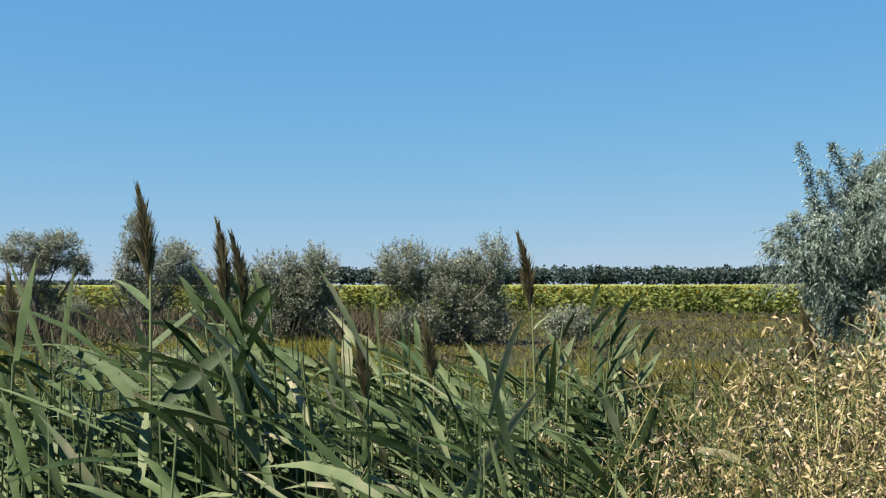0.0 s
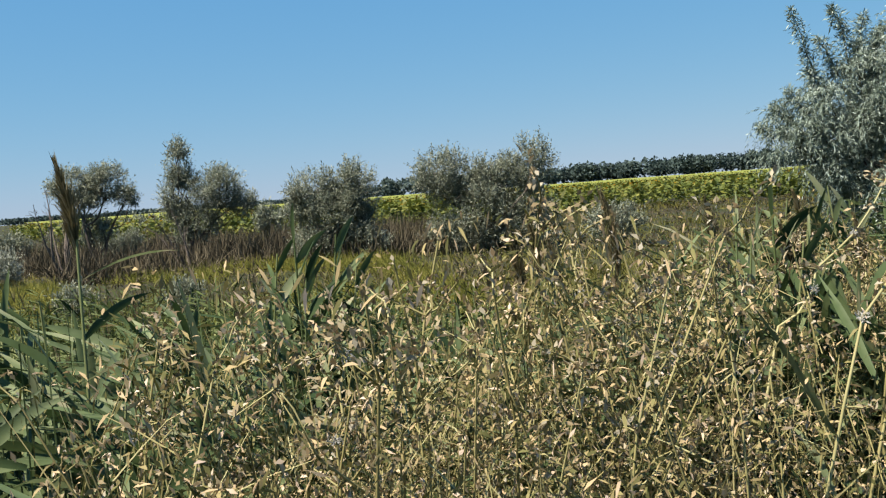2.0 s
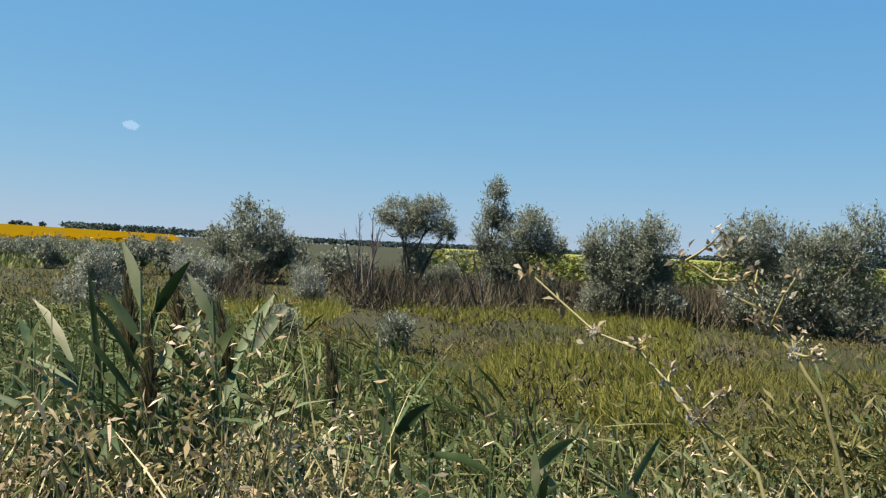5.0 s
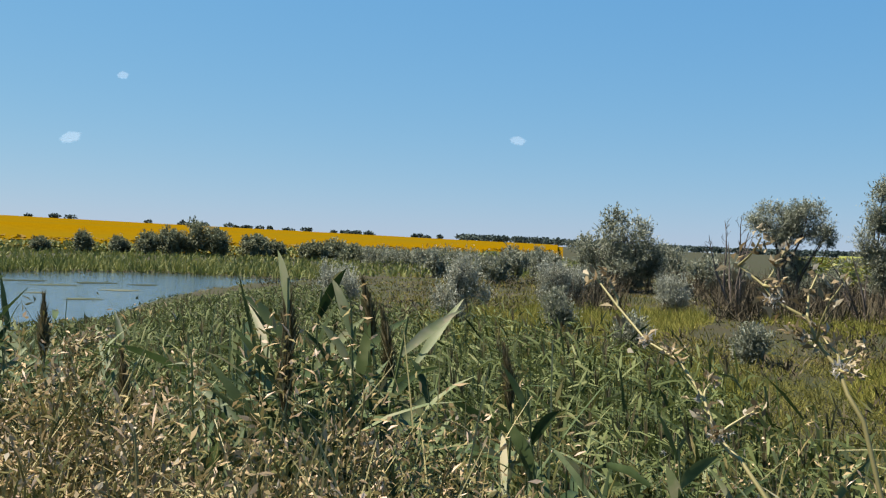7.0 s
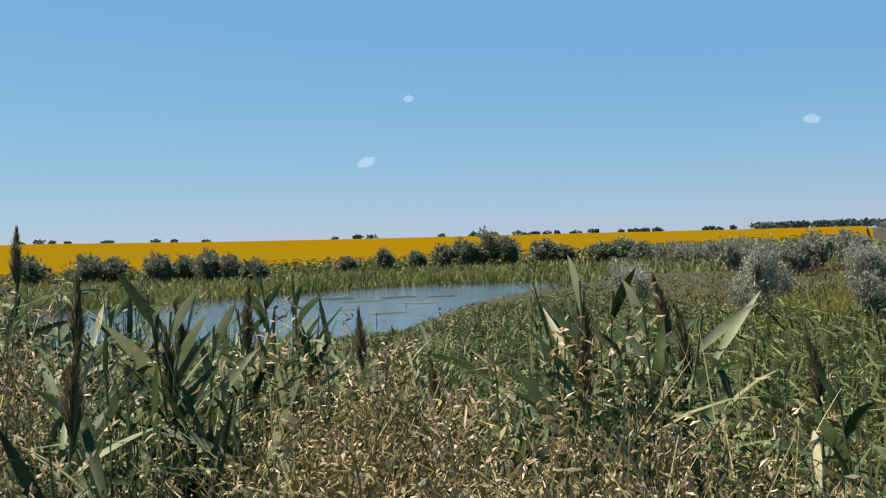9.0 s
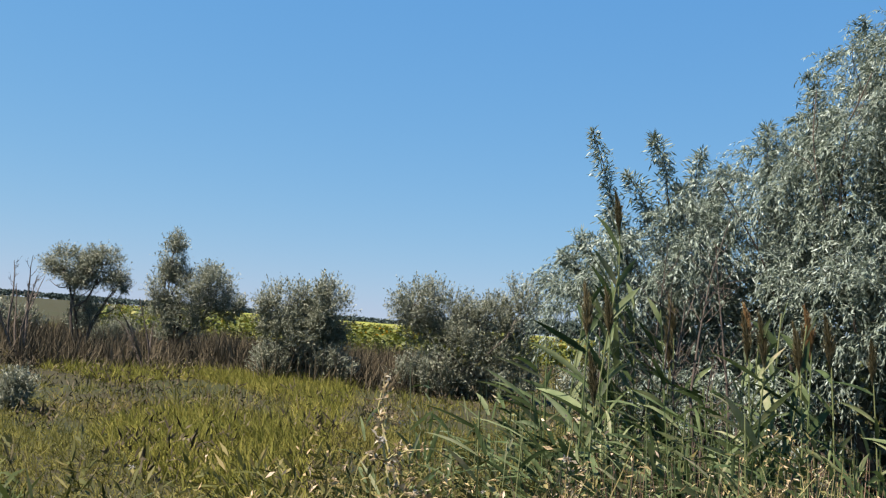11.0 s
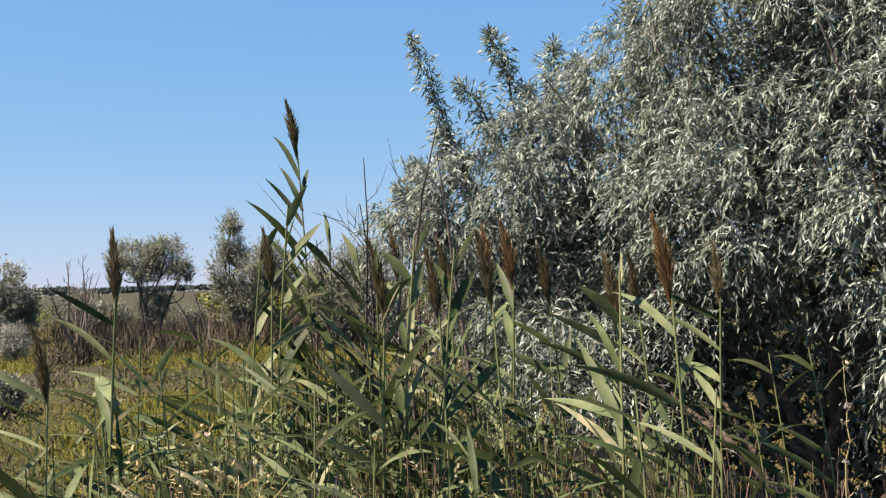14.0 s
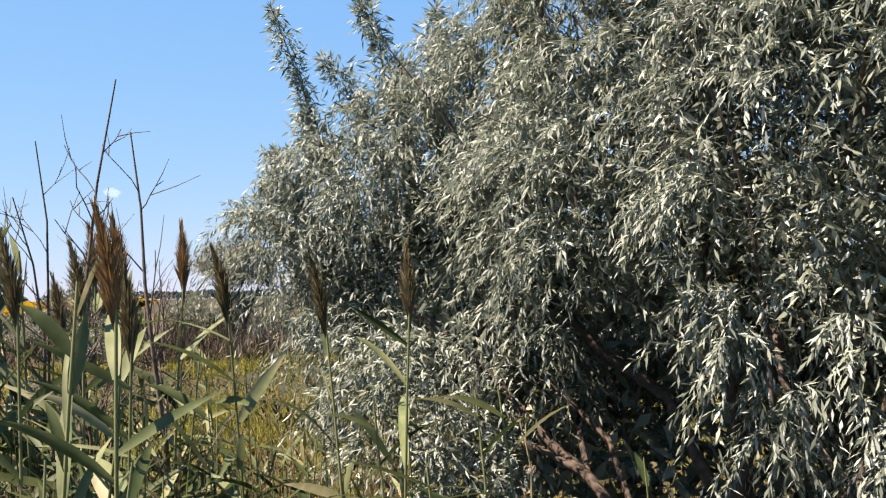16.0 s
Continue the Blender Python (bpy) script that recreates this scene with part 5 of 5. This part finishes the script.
# stands where the reeds grow thick and tall: (x, y, spread, count, top)
for x, y, r, count, top in [(-0.8, 2.75, 0.42, 150, 1.8), (-0.1, 2.9, 0.4, 120, 1.66), (-1.8, 2.7, 0.5, 90, 1.55), (0.4, 3.3, 0.35, 60, 1.45), (2.2, 3.3, 0.16, 80, 1.52), (2.02, 3.42, 0.15, 90, 1.58), (0.62, 4.0, 0.2, 70, 1.5), (1.5, 3.3, 0.18, 40, 1.5), (2.25, 4.48, 0.2, 110, 1.64), (2.75, 4.9, 0.3, 80, 1.38), (3.3, 5.0, 0.25, 40, 1.3),
                            (4.6, 8.6, 0.4, 90, 1.65), (5.0, 9.3, 0.35, 90, 1.6), (5.3, 8.35, 0.28, 50, 1.45), (5.1, 7.8, 0.25, 40, 1.45), (5.9, 8.6, 0.25, 14, 1.3), (5.8, 9.4, 0.35, 20, 1.25), (4.4, 8.0, 0.35, 45, 1.45), (6.5, 9.3, 0.3, 8, 1.0), (4.2, 10.0, 0.5, 70, 1.3)]:
    c = np.stack([x + rng.normal(0, r, count), y + rng.normal(0, r, count), np.zeros(count)], 1)
    c = c[near_path(c[:, 0], c[:, 1]) > 1.1]
    c[:, 2] = height(c[:, 0], c[:, 1])
    q = np.concatenate([q, c])
    tops = np.concatenate([tops, (top - c[:, 2]) * rng.uniform(0.7, 1.0, len(c))])
n, per = len(q), 8
lb = np.repeat(q, per, 0)
lb[:, 2] += np.repeat(tops, per) * np.tile(np.linspace(0.22, 0.9, per), n) - 0.08
late = np.repeat(np.interp(q[:, 0], [0.5, 3.5], [0, 1]), per)[:, None]
lw = rng.normal(0, 0.5, (n * per, 3)) * (1 + 0.7 * late) * [1, 1, 0.6] + WIND * (0.8 - 0.45 * late) + [0, 0, 0.65]
thick = [blades(lb, lw, rng.uniform(0.2, 0.42, n * per) * (1 - 0.28 * late[:, 0]), rng.uniform(0.018, 0.036, n * per) * (1 - 0.2 * late[:, 0]), rng.uniform(0.05, 0.4, n * per), np.array([0.5, 1.0, 0.75, 0.02]), 0.5, 0.12)]
st = blades(q, rng.normal(0, 0.04, (n, 3)) + [-0.03, 0, 1], tops * 0.92, 0.006, 0.0, np.array([1, 0.9, 0.6]), 1.0)
stuff("reed_thicket", join(thick + [st]), REED, "thick stand of broad-bladed green reeds beside the path", "reeds")
# russet litter under the olive
q = tangle(40000, 4.2, 9.8, 0.9, 4.2, lambda x, y: np.where(y > 5.9, 1.0, 0.1), lambda x, y: 0.55 + 0.3 * np.sin(x * 4) * np.cos(y * 3))
n = len(q)
stuff("russet_weeds", blades(q, rng.normal(0, 0.9, (n, 3)) + [-0.2, 0, 0.3], rng.uniform(0.04, 0.16, n), rng.uniform(0.005, 0.014, n), rng.uniform(0, 0.9, n), np.array([0.4, 1.0, 0.08]), 1.0), RUSSET, "russet and brown dead weeds below the olive bush", "weeds")

q = tangle(4200, 4.4, 9.5, 1.0, 4.0, lambda x, y: np.where(y > 6.9, 1.0, 0.0), lambda x, y: 0 * x)
n = len(q)
stuff("dead_stems", blades(q, rng.normal(0, 0.16, (n, 3)) + [-0.05, 0, 1], rng.uniform(0.5, 1.15, n) * np.interp(q[:, 0], [5.5, 8], [1.15, 0.75]), rng.uniform(0.004, 0.008, n), 0.03, np.array([1, 0.9, 0.7, 0.3]), 1.0), RUSSET, "brown dead stems standing among the reeds", "weeds")


def stalk(line, branches, label="long leaning straw-coloured weed stalk with dried buds"):
    """A long dead stalk along given places, with side twigs, buds and downy tufts."""
    root = new("weed_stalk")
    line = np.array(line, float)
    foot = line[0]
    root.location = foot
    tagged(root, label, "weed", "leaning stalks")
    s = np.linspace(0, 1, 12)
    k = np.linspace(0, 1, len(line))
    p = np.stack([np.interp(s, k, line[:, i]) for i in range(3)], 1) - foot
    p[1:-1] += rng.normal(0, 0.006, (10, 3))
    part("stem", mesh_of("stem", *tube(p, np.linspace(0.004, 0.0018, 12), 6), STRAW, True), root)
    for j in range(branches):
        i = int(rng.integers(5, 12))
        w = unit(rng.normal(0, 0.7, 3) + [0, 0, 0.7])
        tw = bend(p[i], p[i] + w * rng.uniform(0.03, 0.09), 0.06, 4)
        twig = part("branch", mesh_of("branch", *tube(tw, np.linspace(0.0025, 0.0012, 4), 4), STRAW, True), root)
        bp = np.repeat(tw[[3, 2]], 9, 0) + rng.normal(0, 0.005, (18, 3))
        part("inflorescence", mesh_of("inflorescence", *kites(bp, rng.normal(0, 0.6, bp.shape) + w, rng.uniform(0.008, 0.02, 18), 0.007, 0.4), BUD), twig, "", "stuff")
    bp = np.repeat(p[7:], 7, 0) + rng.normal(0, 0.01, (35, 3))
    part("inflorescence", mesh_of("inflorescence", *kites(bp, rng.normal(0, 0.7, bp.shape), rng.uniform(0.01, 0.026, 35), 0.009, 0.4), BUD), root, "pale dried buds", "stuff")
    bp = np.repeat(p[[6, 9]], 60, 0) + rng.normal(0, 0.004, (120, 3))
    part("down", mesh_of("down", *kites(bp, rng.normal(0, 1, bp.shape), rng.uniform(0.006, 0.014, 120), 0.003, 0.1), DOWN), root, "white downy tuft", "stuff")


def ground_at(x, y):
    return (x, y, float(height(x, y)) - 0.02)


for line, br in [([ground_at(4.05, 4.15), (3.6, 4.31, 1.39), (3.42, 4.37, 1.51), (3.17, 4.44, 1.66)], 6), ([ground_at(4.1, 4.35), (3.67, 4.41, 1.5), (3.57, 4.43, 1.6), (3.44, 4.45, 1.69)], 9),
                 ([ground_at(2.22, 3.92), (2.2, 3.9, 1.35), (2.2, 3.9, 1.46)], 6), ([ground_at(1.6, 2.75), (1.87, 2.84, 1.35), (2.0, 2.96, 1.48), (2.17, 3.06, 1.65)], 4), ([ground_at(1.7, 2.6), (2.07, 2.81, 1.27), (2.3, 2.95, 1.43), (2.59, 3.1, 1.64)], 5),
                 ([ground_at(1.55, 2.95), (1.5, 3.05, 1.31), (1.47, 3.15, 1.53), (1.42, 3.24, 1.66)], 6), ([ground_at(1.2, 2.6), (1.54, 2.85, 1.39), (1.69, 3.01, 1.49)], 3), ([ground_at(1.6, 2.45), (1.97, 2.66, 1.39), (2.22, 2.82, 1.62)], 5),
                 ([ground_at(1.05, 2.2), (1.07, 2.26, 1.31), (1.07, 2.36, 1.51)], 7), ([ground_at(6.61, 9.11), (6.61, 9.11, 1.0), (6.61, 9.11, 1.36)], 1), ([ground_at(4.25, 5.6), (4.22, 5.74, 1.25), (4.15, 5.81, 1.5)], 7), ([ground_at(4.5, 6.2), (4.54, 6.24, 1.18), (4.55, 6.25, 1.46)], 7), ([ground_at(4.4, 5.65), (4.28, 5.75, 1.19), (4.12, 5.9, 1.47)], 6)]:
    stalk(line, br)
